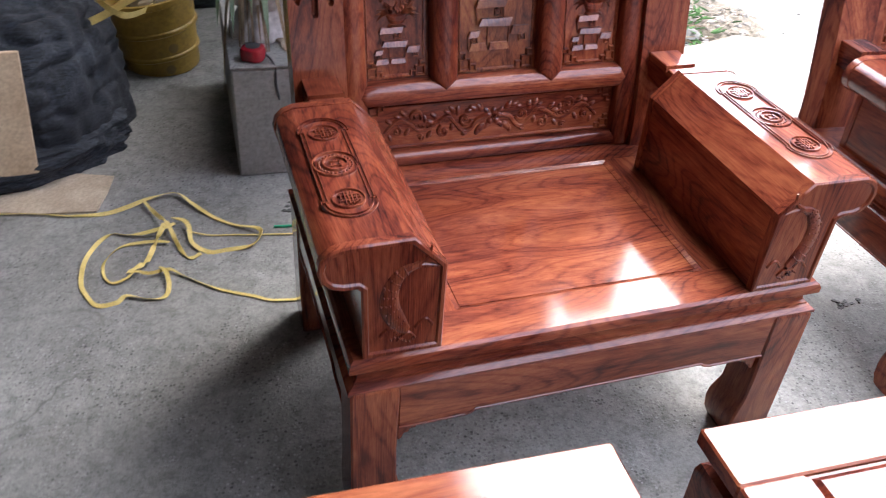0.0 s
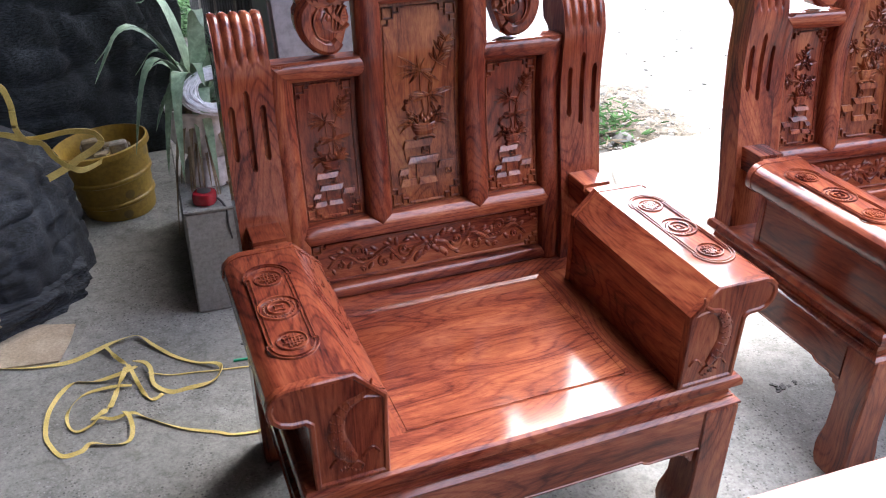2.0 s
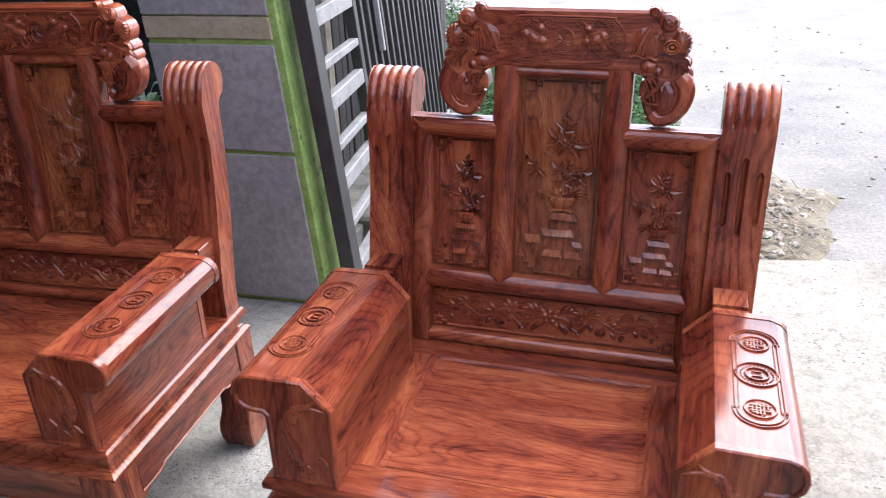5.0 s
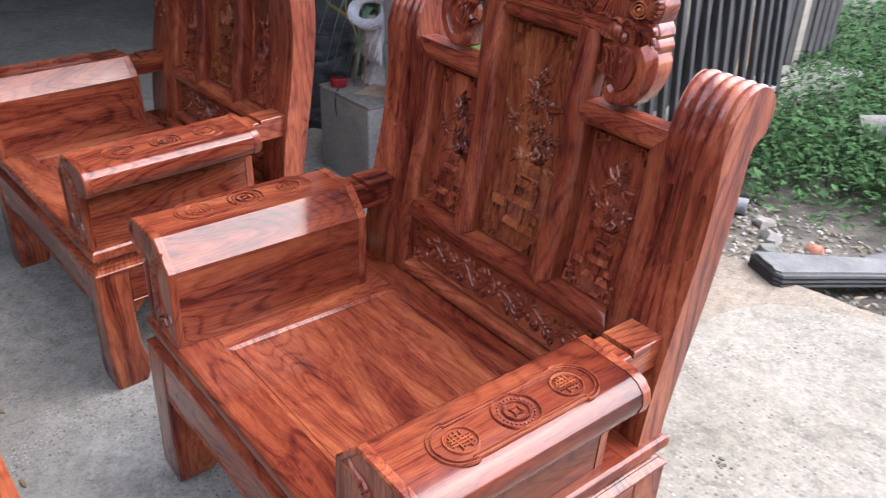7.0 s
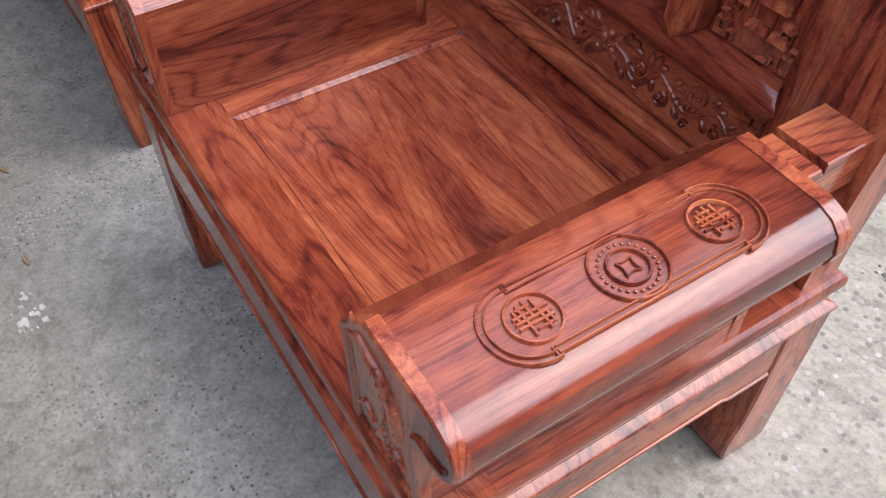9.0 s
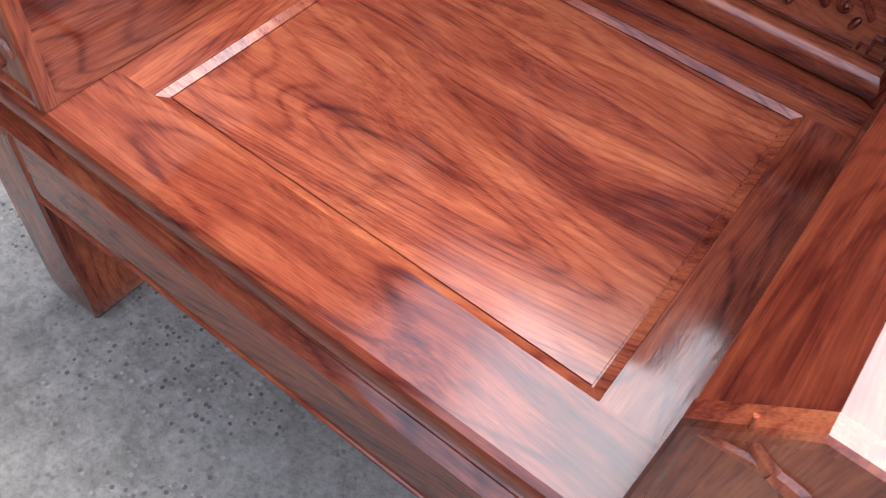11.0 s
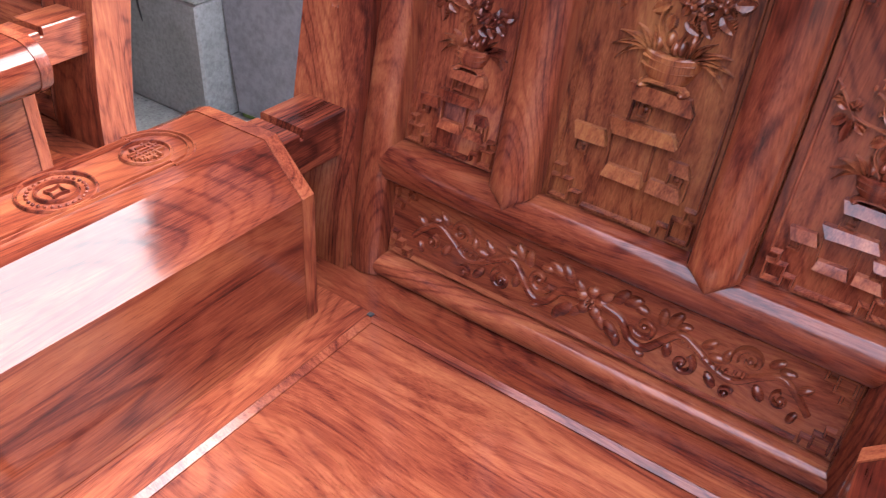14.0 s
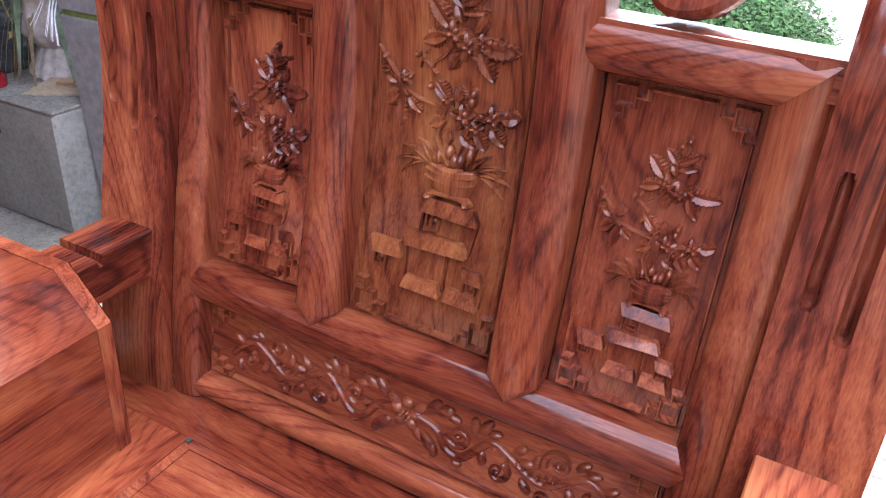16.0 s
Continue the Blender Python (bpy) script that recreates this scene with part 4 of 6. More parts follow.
def armrest(chair, sx, knot):
    put = lambda a, b, d: (sx * a, d, b)
    line = [(a, b + (0.001 if b == SEAT else 0)) for a, b in ARM_LINE]
    slim = inset(line, 0.0012)
    slim = [(a, SEAT + 0.001 if b < SEAT + 0.01 else b) for a, b in slim]
    tail = [(a, SEAT + 0.001 if b < SEAT + 0.01 else b) for a, b in inset(line, -0.0005)]
    g = Geo()
    g.loft([[put(a, b, d) for a, b in slim] for d in np.linspace(0.046, 0.490, 9)])
    arm = part("armrest", g, WOOD[1], chair, sharp=30)
    # front board with a recessed carved field
    g = Geo()
    rim, field = inset(line, 0.009), inset(line, 0.012)
    g.loft([[put(a, b, d) for a, b in o] for o, d in ((line, 0.048), (line, 0.033), (inset(line, 0.003), 0.030), (rim, 0.030), (field, 0.034))])
    board = part("front_board", g, WOOD[2], arm)
    g = Geo()
    fish(g, lambda a, b, d: (sx * (0.382 + a * 0.9), 0.034 - d, SEAT + 0.018 + b * 1.12), 1)
    part("fish_carving", g, WOOD[2], arm, "carved leaping fish over waves")
    g = Geo()
    prism(g, tail, 0.488, 0.510, put, 0.003)
    part("end_board", g, WOOD[2], arm)
    # medallions in an oval groove on the flat top
    top = lambda a, b, d: (sx * a, b, 0.6812 + d)
    cx, r, g = 0.444, 0.046, Geo()
    for rr, w in ((r, 0.0034), (r - 0.007, 0.0026)):
        for end, y in ((-1, 0.155), (1, 0.390)):
            ridge(g, [(cx + rr * math.cos(q), y + end * rr * math.sin(q)) for q in np.linspace(-0.12, math.pi + 0.12, 22)], w, 0.004, top)
        for side in (-1, 1):
            ridge(g, [(cx + side * (rr - 0.004), 0.159), (cx + side * (rr - 0.004), 0.386)], w, 0.004, top)
    for side in (-1, 1):
        for y in (0.157, 0.388):
            ridge(g, [(cx + side * (r - 0.012), y), (cx + side * (r + 0.002), y)], 0.003, 0.0026, top)
    part("groove_border", g, WOOD[1], arm)
    for y in (0.162, 0.272, 0.382):
        g = Geo()
        mid = y == 0.272
        R = 0.039 if mid else 0.027
        ring = lambda rad, w, h: ridge(g, [(cx + rad * math.cos(q), y + rad * math.sin(q)) for q in np.linspace(0, 2 * math.pi, 36, endpoint=False)], w, h, top, closed=True)
        ring(R, 0.0045, 0.0045)
        if mid:
            ring(0.021, 0.0045, 0.005)
            for k in range(26):
                blob(g, cx + 0.029 * math.cos(k * math.pi / 13), y + 0.029 * math.sin(k * math.pi / 13), 0.0026, 0.0026, 0.003, top, 0, 6, 2)
            s = 0.0095
            for k in range(4):
                q = k * math.pi / 2 + math.pi / 4
                p, n = (math.cos(q), math.sin(q)), (math.cos(q + math.pi / 2), math.sin(q + math.pi / 2))
                ridge(g, smooth_line([(cx + p[0] * s * 1.3, y + p[1] * s * 1.3), (cx + (p[0] + n[0]) * s * 0.5, y + (p[1] + n[1]) * s * 0.5), (cx + n[0] * s * 1.3, y + n[1] * s * 1.3)], 4), 0.0028, 0.004, top)
        else:
            bars = [((-0.006, -0.019), (-0.006, 0.019)), ((0.006, -0.019), (0.006, 0.019)), ((-0.013, -0.012), (-0.013, 0.004)), ((0.013, -0.004), (0.013, 0.012)), ((-0.018, 0.008), (0.018, 0.008)), ((-0.018, -0.008), (0.018, -0.008)), ((-0.02, 0.0), (0.0, 0.0)), ((0.0, 0.014), (0.014, 0.014)), ((-0.014, -0.014), (0.0, -0.014)), ((0.0, -0.019), (0.0, 0.019))]
            for a, b in bars:
                ridge(g, [(cx + a[0], y + a[1]), (cx + b[0], y + b[1])], 0.0034, 0.0042, top, True)
        part("medallion", g, WOOD[1], arm)
    # the block that ties the arm to the back post, with a cut across it
    g = Geo()
    tops = [(0.509, 0.667), (0.546, 0.667), (0.547, 0.659), (0.5525, 0.659), (0.5535, 0.672), (0.655, 0.672)]
    g.loft([[(sx * 0.369, y, 0.611), (sx * 0.443, y, 0.611), (sx * 0.443, y, z - 0.002), (sx * 0.441, y, z), (sx * 0.371, y, z), (sx * 0.369, y, z - 0.002)] for y, z in tops])
    part("tie_block", g, STRIPED if knot else WOOD[1], arm)
    return arm


def back_post(chair, sx):
    line = smooth_line(POST_SIDE, 12)
    seg = [0.0]
    for a, b in zip(line, line[1:]):
        seg.append(seg[-1] + np.linalg.norm(b - a))
    marks = np.linspace(0, seg[-1], 330)
    line = np.stack([np.interp(marks, seg, [p[i] for p in line]) for i in (0, 1)], 1)
    tan = np.gradient(line, axis=0)
    tan /= np.linalg.norm(tan, axis=1)[:, None]
    nor = np.stack([-tan[:, 1], tan[:, 0]], 1)
    top = int(np.argmax(line[:, 1]))
    x0, x1, n = 0.348, 0.459, 63
    rows = []
    for i, (y, z) in enumerate(line):
        row = []
        for j in range(n):
            u = j / (n - 1)
            x, d = x0 + (x1 - x0) * u, 0.0
            front = i < top
            if (front and z > 1.006) or (not front and z > 1.04):
                s = min(1.0, max(0.0, (z - 1.006 - 0.016 * (0.5 + 0.5 * math.cos(2 * math.pi * 5 * u))) / 0.02)) if front else 1.0
                d = 0.0075 * s * (1 - abs(math.sin(math.pi * 5 * u)) ** 0.55) if 0.001 < u < 0.999 else 0.003 * s
            if front:
                for cx, zl, zh in ((0.3725, 0.813, 0.933), (0.405, 0.790, 0.966), (0.4395, 0.818, 0.936)):
                    w = 0.0060 * min(1.0, math.sqrt(max(0.0, min(z - zl, zh - z)) / 0.009))
                    if abs(x - cx) < w:
                        d = max(d, 0.0125 * (1 - (abs(x - cx) / w) ** 4) + (0.003 if z < zl + 0.012 else 0))
            row.append((sx * x, y - nor[i][0] * d, z - nor[i][1] * d))
        rows.append(row)
    g = Geo()
    g.grid(rows)
    for j in (0, n - 1):
        g.f.append(tuple(i * n + j for i in range(len(rows))))
    return part("back_post", g, WOOD[2], chair, sharp=50)


def panel_plate(x0, x1, z0, z1, off, thick=0.012):
    put, g, n = on_back(off), Geo(), 24
    g.loft([[put(x0, z, 0), put(x1, z, 0), put(x1, z, -thick), put(x0, z, -thick)] for z in np.linspace(z0, z1, n)])
    return g


CREST = [(0.0, 1.252), (0.174, 1.252), (0.180, 1.261), (0.190, 1.264), (0.200, 1.259), (0.206, 1.250), (0.220, 1.249), (0.233, 1.242), (0.240, 1.230), (0.241, 1.220), (0.254, 1.214), (0.265, 1.204), (0.270, 1.190), (0.268, 1.174), (0.263, 1.163), (0.271, 1.154), (0.274, 1.145), (0.270, 1.138), (0.277, 1.130), (0.278, 1.122), (0.274, 1.114), (0.281, 1.103), (0.283, 1.085), (0.279, 1.062), (0.268, 1.038), (0.250, 1.018), (0.228, 1.0105), (0.205, 1.0105), (0.190, 1.022), (0.182, 1.042), (0.174, 1.064), (0.167, 1.084), (0.170, 1.100), (0.176, 1.112), (0.165, 1.120), (0.152, 1.123), (0.0, 1.125)]


def crest(chair):
    level = on_back(0.012)
    put = lambda a, b, d: level(a, b + 0.012, d)
    half = list(reversed(CREST))
    line = [(a, b) for a, b in half] + [(-a, b) for a, b in CREST[1:-1]]
    g = Geo()
    prism(g, line, -0.052, 0, put, 0.006, True)
    head = part("crest", g, WOOD[0], chair, "carved crest rail with curled ends", sharp=40)
    g = Geo()
    z = 1.186
    cart = smooth_line([(-0.13, z - 0.008), (-0.118, z - 0.026), (-0.098, z - 0.032), (-0.092, z - 0.05), (0.092, z - 0.05), (0.098, z - 0.032), (0.118, z - 0.026), (0.13, z - 0.008), (0.128, z + 0.022), (0.108, z + 0.044), (0.09, z + 0.05), (-0.09, z + 0.05), (-0.108, z + 0.044), (-0.128, z + 0.022)], 3, True)
    ridge(g, cart, 0.004, 0.004, put, closed=True)
    ridge(g, [(a * 0.955, z + (b - z) * 0.9) for a, b in cart], 0.0025, 0.003, put, closed=True)
    part("cartouche", g, WOOD[0], head)
    g = Geo()
    ridge(g, [(0.022 * math.cos(q), z + 0.025 * math.sin(q)) for q in np.linspace(0, 2 * math.pi, 28, endpoint=False)], 0.004, 0.004, put, closed=True)
    for k in range(8):
        leaf(g, 0, z, 0.018, 0.008, k * math.pi / 4, 0.005, put)
    for k in range(20):
        blob(g, 0.0175 * math.cos(k * math.pi / 10), z + 0.02 * math.sin(k * math.pi / 10), 0.0018, 0.0018, 0.003, put, 0, 6, 2)
    part("rosette", g, WOOD[0], head)
    for side in (-1, 1):
        g = Geo()
        m = lambda a: side * a
        # rampant beast shapes beside the rosette
        blob(g, m(0.066), z + 0.004, 0.026, 0.013, 0.009, put, side * 0.5, 12)
        blob(g, m(0.050), z - 0.002, 0.014, 0.012, 0.0085, put, side * 0.2, 10)
        blob(g, m(0.084), z + 0.012, 0.013, 0.012, 0.009, put, 0, 10)
        blob(g, m(0.052), z + 0.026, 0.011, 0.009, 0.0095, put, 0, 10)
        for a, b, c, d in ((0.045, -0.008, 0.03, -0.030), (0.056, -0.01, 0.048, -0.036), (0.086, 0.004, 0.098, -0.018), (0.078, 0.0, 0.080, -0.026), (0.098, -0.018, 0.112, -0.018), (0.048, -0.036, 0.036, -0.040)):
            ridge(g, [(m(a), z + b), (m((a + c) / 2 + 0.003), z + (b + d) / 2), (m(c), z + d)], 0.006, 0.005, put, taper=0.3)
        for a, b, r in ((0.038, 0.032, 0.008), (0.064, 0.034, 0.008), (0.098, 0.028, 0.008), (0.112, -0.002, 0.009), (0.03, -0.022, 0.008), (0.105, 0.012, 0.007)):
            ridge(g, [(m(a + math.cos(q) * r * (1 - q / 9)), z + b + math.sin(q) * r * (1 - q / 9)) for q in np.linspace(0, 6.2, 14)], 0.0035, 0.004, put)
        for k in range(46):
            a, b = 0.030 + 0.090 * ((k * 0.618) % 1.0), -0.040 + 0.080 * ((k * 0.7549 + 0.3) % 1.0)
            if abs(b) > 0.036 and a > 0.10:
                continue
            q0 = k * 1.7
            ridge(g, [(m(a + math.cos(q0 + q) * 0.0062 * (1 - q / 8)), z + b + math.sin(q0 + q) * 0.0062 * (1 - q / 8)) for q in np.linspace(0, 5.0, 9)], 0.0034, 0.0062, put, taper=0.4)
        for k in range(14):
            blob(g, m(0.05 + 0.0045 * (k % 7)), z + 0.002 + 0.007 * (k // 7) + 0.002 * (k % 7), 0.0022, 0.0022, 0.0105, put, 0, 6, 2)
        part("beast_carving", g, WOOD[0], head)
        # the curled beast head at the end: scroll tufts, eye, ear, cheek and trunk
        g = Geo()
        def spiral(a, b, r, turns, w, h, start=0.0, flip=1):
            ridge(g, [(m(a + math.cos(start + flip * q) * r * (1 - q / (turns * 7.6))), b + math.sin(start + flip * q) * r * (1 - q / (turns * 7.6))) for q in np.linspace(0, turns * 6.28, int(22 * turns))], w, h, put, taper=0.3)
        band = lambda pts, w, h, taper=0.3: ridge(g, smooth_line([(m(a), b) for a, b in pts], 6), w, h, put, taper=taper)
        blob(g, m(0.189), 1.2495, 0.0135, 0.0135, 0.008, put, 0, 14)
        spiral(0.189, 1.2495, 0.0105, 1.3, 0.006, 0.012, 2.5, -1)
        blob(g, m(0.217), 1.228, 0.0225, 0.0205, 0.010, put, 0, 16)
        spiral(0.219, 1.229, 0.0165, 1.2, 0.008, 0.014, 0.5, -1)
        blob(g, m(0.248), 1.190, 0.021, 0.025, 0.010, put, 0, 16)
        for k in range(9):
            q = 1.9 - k * 0.36
            band([(0.246 + 0.011 * math.cos(q), 1.190 + 0.012 * math.sin(q)), (0.248 + 0.021 * math.cos(q), 1.190 + 0.0245 * math.sin(q))], 0.0046, 0.0125, 0.0)
        part("tuft_carving", g, WOOD[2], head)
        g = Geo()
        for rr, hh in ((0.0165, 0.011), (0.0105, 0.012)):
            ridge(g, [(m(0.229 + rr * math.cos(q)), 1.180 + rr * 0.85 * math.sin(q)) for q in np.linspace(0, math.tau, 22, endpoint=False)], 0.0045, hh, put, closed=True)
        blob(g, m(0.229), 1.180, 0.0055, 0.0055, 0.0135, put, 0, 9)
        part("eye_carving", g, WOOD[2], head)
        g = Geo()
        blob(g, m(0.207), 1.197, 0.0095, 0.0095, 0.010, put, 0, 12)
        spiral(0.207, 1.197, 0.0075, 1.1, 0.004, 0.0125)
        # ear folds falling towards the middle
        blob(g, m(0.178), 1.186, 0.036, 0.034, 0.005, put, 0, 16)
        part("ear_carving", g, WOOD[2], head)
        for k in range(6):
            g = Geo()
            e = k / 5
            band([(0.206 - 0.002 * k, 1.206), (0.196 - 0.006 * e, 1.222 - 0.014 * e), (0.176 + 0.012 * e, 1.214 - 0.012 * e), (0.160 + 0.022 * e, 1.186 - 0.006 * e), (0.146 + 0.040 * e, 1.158 + 0.006 * e)], 0.0085, 0.0115 - 0.001 * k, 0.45)
            part("ear_fold", g, WOOD[2], head)
        g = Geo()
        band([(0.143, 1.157), (0.160, 1.160), (0.172, 1.154), (0.186, 1.157), (0.198, 1.152), (0.206, 1.160)], 0.006, 0.011, 0.0)
        part("ear_hem", g, WOOD[2], head)
        g = Geo()
        # brow stripes and ruffled edge
        for k in range(4):
            band([(0.214 + 0.010 * k, 1.160 - 0.004 * k), (0.226 + 0.011 * k, 1.150 - 0.003 * k), (0.233 + 0.0105 * k, 1.134 - 0.002 * k), (0.232 + 0.011 * k, 1.122)], 0.0072, 0.013 - 0.0008 * k, 0.5)
        for k in range(4):
            band([(0.252, 1.160 - 0.0135 * k), (0.264, 1.155 - 0.0135 * k), (0.269, 1.145 - 0.0135 * k)], 0.0075, 0.009, 0.3)
        part("brow_carving", g, WOOD[2], head)
        g = Geo()
        blob(g, m(0.184), 1.138, 0.019, 0.0145, 0.010, put, 0, 14)
        blob(g, m(0.204), 1.128, 0.012, 0.012, 0.009, put, 0, 12)
        band([(0.150, 1.130), (0.168, 1.122), (0.186, 1.122)], 0.010, 0.009)
        part("cheek_carving", g, WOOD[2], head)
        g = Geo()
        # trunk sweeping down and curling in
        band([(0.248, 1.118), (0.262, 1.100), (0.264, 1.076), (0.254, 1.050), (0.234, 1.032), (0.210, 1.028), (0.196, 1.040)], 0.046, 0.018, 0.35)
        blob(g, m(0.226), 1.070, 0.033, 0.041, 0.012, put, 0, 16, 5)
        band([(0.236, 1.110), (0.246, 1.092), (0.246, 1.070), (0.236, 1.050), (0.218, 1.042)], 0.009, 0.018)
        band([(0.220, 1.100), (0.228, 1.086), (0.227, 1.072), (0.216, 1.060)], 0.008, 0.0175)
        for k in range(3):
            band([(0.262 + 0.006 * k, 1.112), (0.270 + 0.005 * k, 1.092), (0.271 + 0.003 * k, 1.070), (0.262, 1.046)], 0.0035, 0.0165 - 0.003 * k, 0.3)
        part("trunk_carving", g, WOOD[2], head)
        g = Geo()
        band([(0.212, 1.112), (0.206, 1.096), (0.194, 1.084), (0.184, 1.074)], 0.022, 0.015, 0.35)
        for k in range(3):
            band([(0.176 + 0.011 * k, 1.112), (0.186 + 0.010 * k, 1.098), (0.190 + 0.009 * k, 1.080), (0.196 + 0.006 * k, 1.062)], 0.008, 0.018, 0.5)
        band([(0.172, 1.074), (0.186, 1.064), (0.206, 1.060), (0.220, 1.066)], 0.007, 0.017, 0.2)
        blob(g, m(0.216), 1.090, 0.010, 0.013, 0.014, put, 0, 10)
        part("tusk_carving", g, WOOD[2], head)
    return head


def back_panels(chair, plant):
    base, field = on_back(0.030), on_back(0.034)
    bars = [("bottom_rail", (-0.350, 0.459), (0.350, 0.459), 0.034, 0.016, 0, (False, False)), ("middle_rail", (-0.329, 0.614), (0.329, 0.614), 0.050, 0.0215, 0, (True, True))]
    for sx in (-1, 1):
        bars += [("stile", (sx * 0.3265, 0.445), (sx * 0.3265, 1.011), 0.053, 0.0205, 2, (False, False)),
                 ("top_rail", (sx * 0.353, 0.991), (sx * 0.118, 0.991), 0.050, 0.023, 0, (False, True)),
                 ("mullion", (sx * 0.1255, 0.611), (sx * 0.1255, 1.140), 0.060, 0.027, 2, (True, False))]
    bars.append(("head_rail", (-0.132, 1.127), (0.132, 1.127), 0.026, 0.020, 0, (False, False)))
    for name, a, b, w, h, axis, tips in bars:
        g = Geo()
        half_round(g, a, b, w, h, base, tips, mitre=(-1 if a[0] > 0 else 1) if name == "top_rail" else 0)
        part(name, g, WOOD[axis], chair, sharp=38)
        if name == "top_rail":
            g = Geo()
            lo, hi = min(a[0], b[0]), max(a[0], b[0])
            put = on_back(0.012)
            g.loft([[put(x, 0.980, 0), put(x, 1.0145, 0), put(x, 1.0145, -0.042), put(x, 0.980, -0.042)] for x in (lo, hi)])
            part("rail_cap", g, WOOD[0], chair)
    g = panel_plate(-0.348, 0.348, 0.445, 1.005, 0.057, 0.01)
    part("backboard", g, WOOD[2], chair)
    g = panel_plate(-0.15, 0.15, 0.995, 1.132, 0.057, 0.01)
    part("centre_backboard", g, WOOD[2], chair)
    g = panel_plate(-0.303, 0.303, 0.470, 0.594, 0.041)
    low = part("frieze_panel", g, WOOD[0], chair)
    g = Geo()
    fret_border(g, -0.294, 0.294, 0.483, 0.579, 0.030, carved(0.041), False)
    for x in (-0.30, 0.30):
        ridge(g, [(x, 0.476), (x, 0.586)], 0.004, 0.003, carved(0.041))
    part("fret_border", g, WOOD[0], low)
    frieze(carved(0.041), 0.483, 0.578, low)
    for cx, hw, zt, s in ((-0.2305, 0.0735, 0.968, 0.118), (0.2305, 0.0735, 0.968, 0.118), (0.0, 0.0965, 1.116, 0.166)):
        g = panel_plate(cx - hw, cx + hw, 0.632, zt, 0.043)
        name = "centre_panel" if cx == 0 else "side_panel"
        wood = OLIVE if cx == 0 else WOOD[2]
        pan = part(name, g, wood, chair)
        g = Geo()
        put = carved(0.043)
        fret_border(g, cx - hw + 0.011, cx + hw - 0.011, 0.646, zt - 0.014, 0.030 if cx else 0.037, put)
        part("fret_border", g, wood, pan)
        g = Geo()
        mid, foot = cx, 0.664 if cx else 0.675
        plant(g, mid, foot, s, put)
        centre = mid + (0.065 if plant is peony else 0.03) * s
        fronds(g, centre, foot + 0.745 * s, s, put)
        part("plant_carving", g, wood, pan, "carved bamboo" if plant is bamboo else "carved flowering branches")
        g = Geo()
        bowl(g, centre, foot + 0.745 * s, s, put)
        part("bowl_carving", g, wood, pan)
        g = Geo()
        stand(g, mid, foot, s, put, 1 if plant is peony else -1, pan, wood)
        part("stand_carving", g, wood, pan)


def leg(chair, sx, fy):
    """A horse-hoof leg; fy: -1 at the front, 1 at the back."""
    ox, oy = sx * HALF, (FRONT - 0.007 if fy < 0 else BACK + 0.006)
    g, rings = Geo(), []
    for z, s, o in ((0.0, 0.082, 0.006), (0.008, 0.090, 0.002), (0.03, 0.098, 0), (0.06, 0.101, 0), (0.085, 0.099, 0), (0.11, 0.093, 0), (0.135, 0.088, 0), (0.20, 0.086, 0), (0.26, 0.087, 0), (0.366, 0.090, 0), (0.374, 0.089, 0.003)):
        c = 0.004
        a0, b0 = o, s
        pts = [(a0 + c, a0), (b0 - c, a0), (b0, a0 + c), (b0, b0 - c), (b0 - c, b0), (a0 + c, b0), (a0, b0 - c), (a0, a0 + c)]
        rings.append([(ox - sx * p, oy - fy * q, z) for p, q in pts])
    g.loft(rings)
    return part("leg", g, WOOD[2], chair)


def apron(chair, side):
    """The rail under the seat with its edge bead; side: front, back, left or right."""
    if side in ("front", "back"):
        n, depth = HALF - 0.088, (FRONT - 0.004 if side == "front" else BACK + 0.003)
        sg = 1 if side == "front" else -1
        put = lambda a, b, d: (a, depth + sg * d, b)
        mid = 0.0
    else:
        mid, n = (FRONT + BACK) / 2, (BACK - FRONT) / 2 - 0.082
        sg = 1 if side == "left" else -1
        put = lambda a, b, d: (-sg * (HALF - 0.003 - d), mid + a, b)
    k = n * 0.62
    line = [(-n, 0.266), (-k - 0.02, 0.266), (-k - 0.008, 0.270), (-k, 0.276), (k, 0.276), (k + 0.008, 0.270), (k + 0.02, 0.266), (n, 0.266), (n, 0.372), (-n, 0.372)]
    g = Geo()
    g.loft([[put(a, b, d) for a, b in o] for o, d in ((line, 0.030), (line, 0.003), (inset(line, 0.002), 0.0))])
    ap = part("apron", g, WOOD[0 if side in ("front", "back") else 1], chair)
    g = Geo()
    ridge(g, [(a, b + 0.004) for a, b in line[:8]], 0.006, 0.003, lambda a, b, d: put(a, b, -d))
    part("edge_bead", g, WOOD[0 if side in ("front", "back") else 1], ap)
    for e in (-1, 1):
        o = [(0, 0), (0.016, -0.002), (0.020, -0.010), (0.030, -0.010), (0.034, -0.018), (0.044, -0.018), (0.047, -0.027), (0.056, -0.028), (0.060, -0.040), (0.068, -0.044), (0.070, 0.0)]
        o = [(e * (n - 0.070 + a), 0.268 + b) for a, b in o]
        if e > 0:
            o = o[::-1]
        g = Geo()
        prism(g, o[::-1] if e < 0 else o[::-1], 0.008, 0.024, put, 0.002, True)
        part("scalloped_bracket", g, WOOD[1], ap)


def rect_loft(steps):
    ring = lambda i, z: [(-HALF + i, FRONT + i, z), (HALF - i, FRONT + i, z), (HALF - i, BACK - i, z), (-HALF + i, BACK - i, z)]
    return Geo().loft([ring(i, z) for i, z in steps])


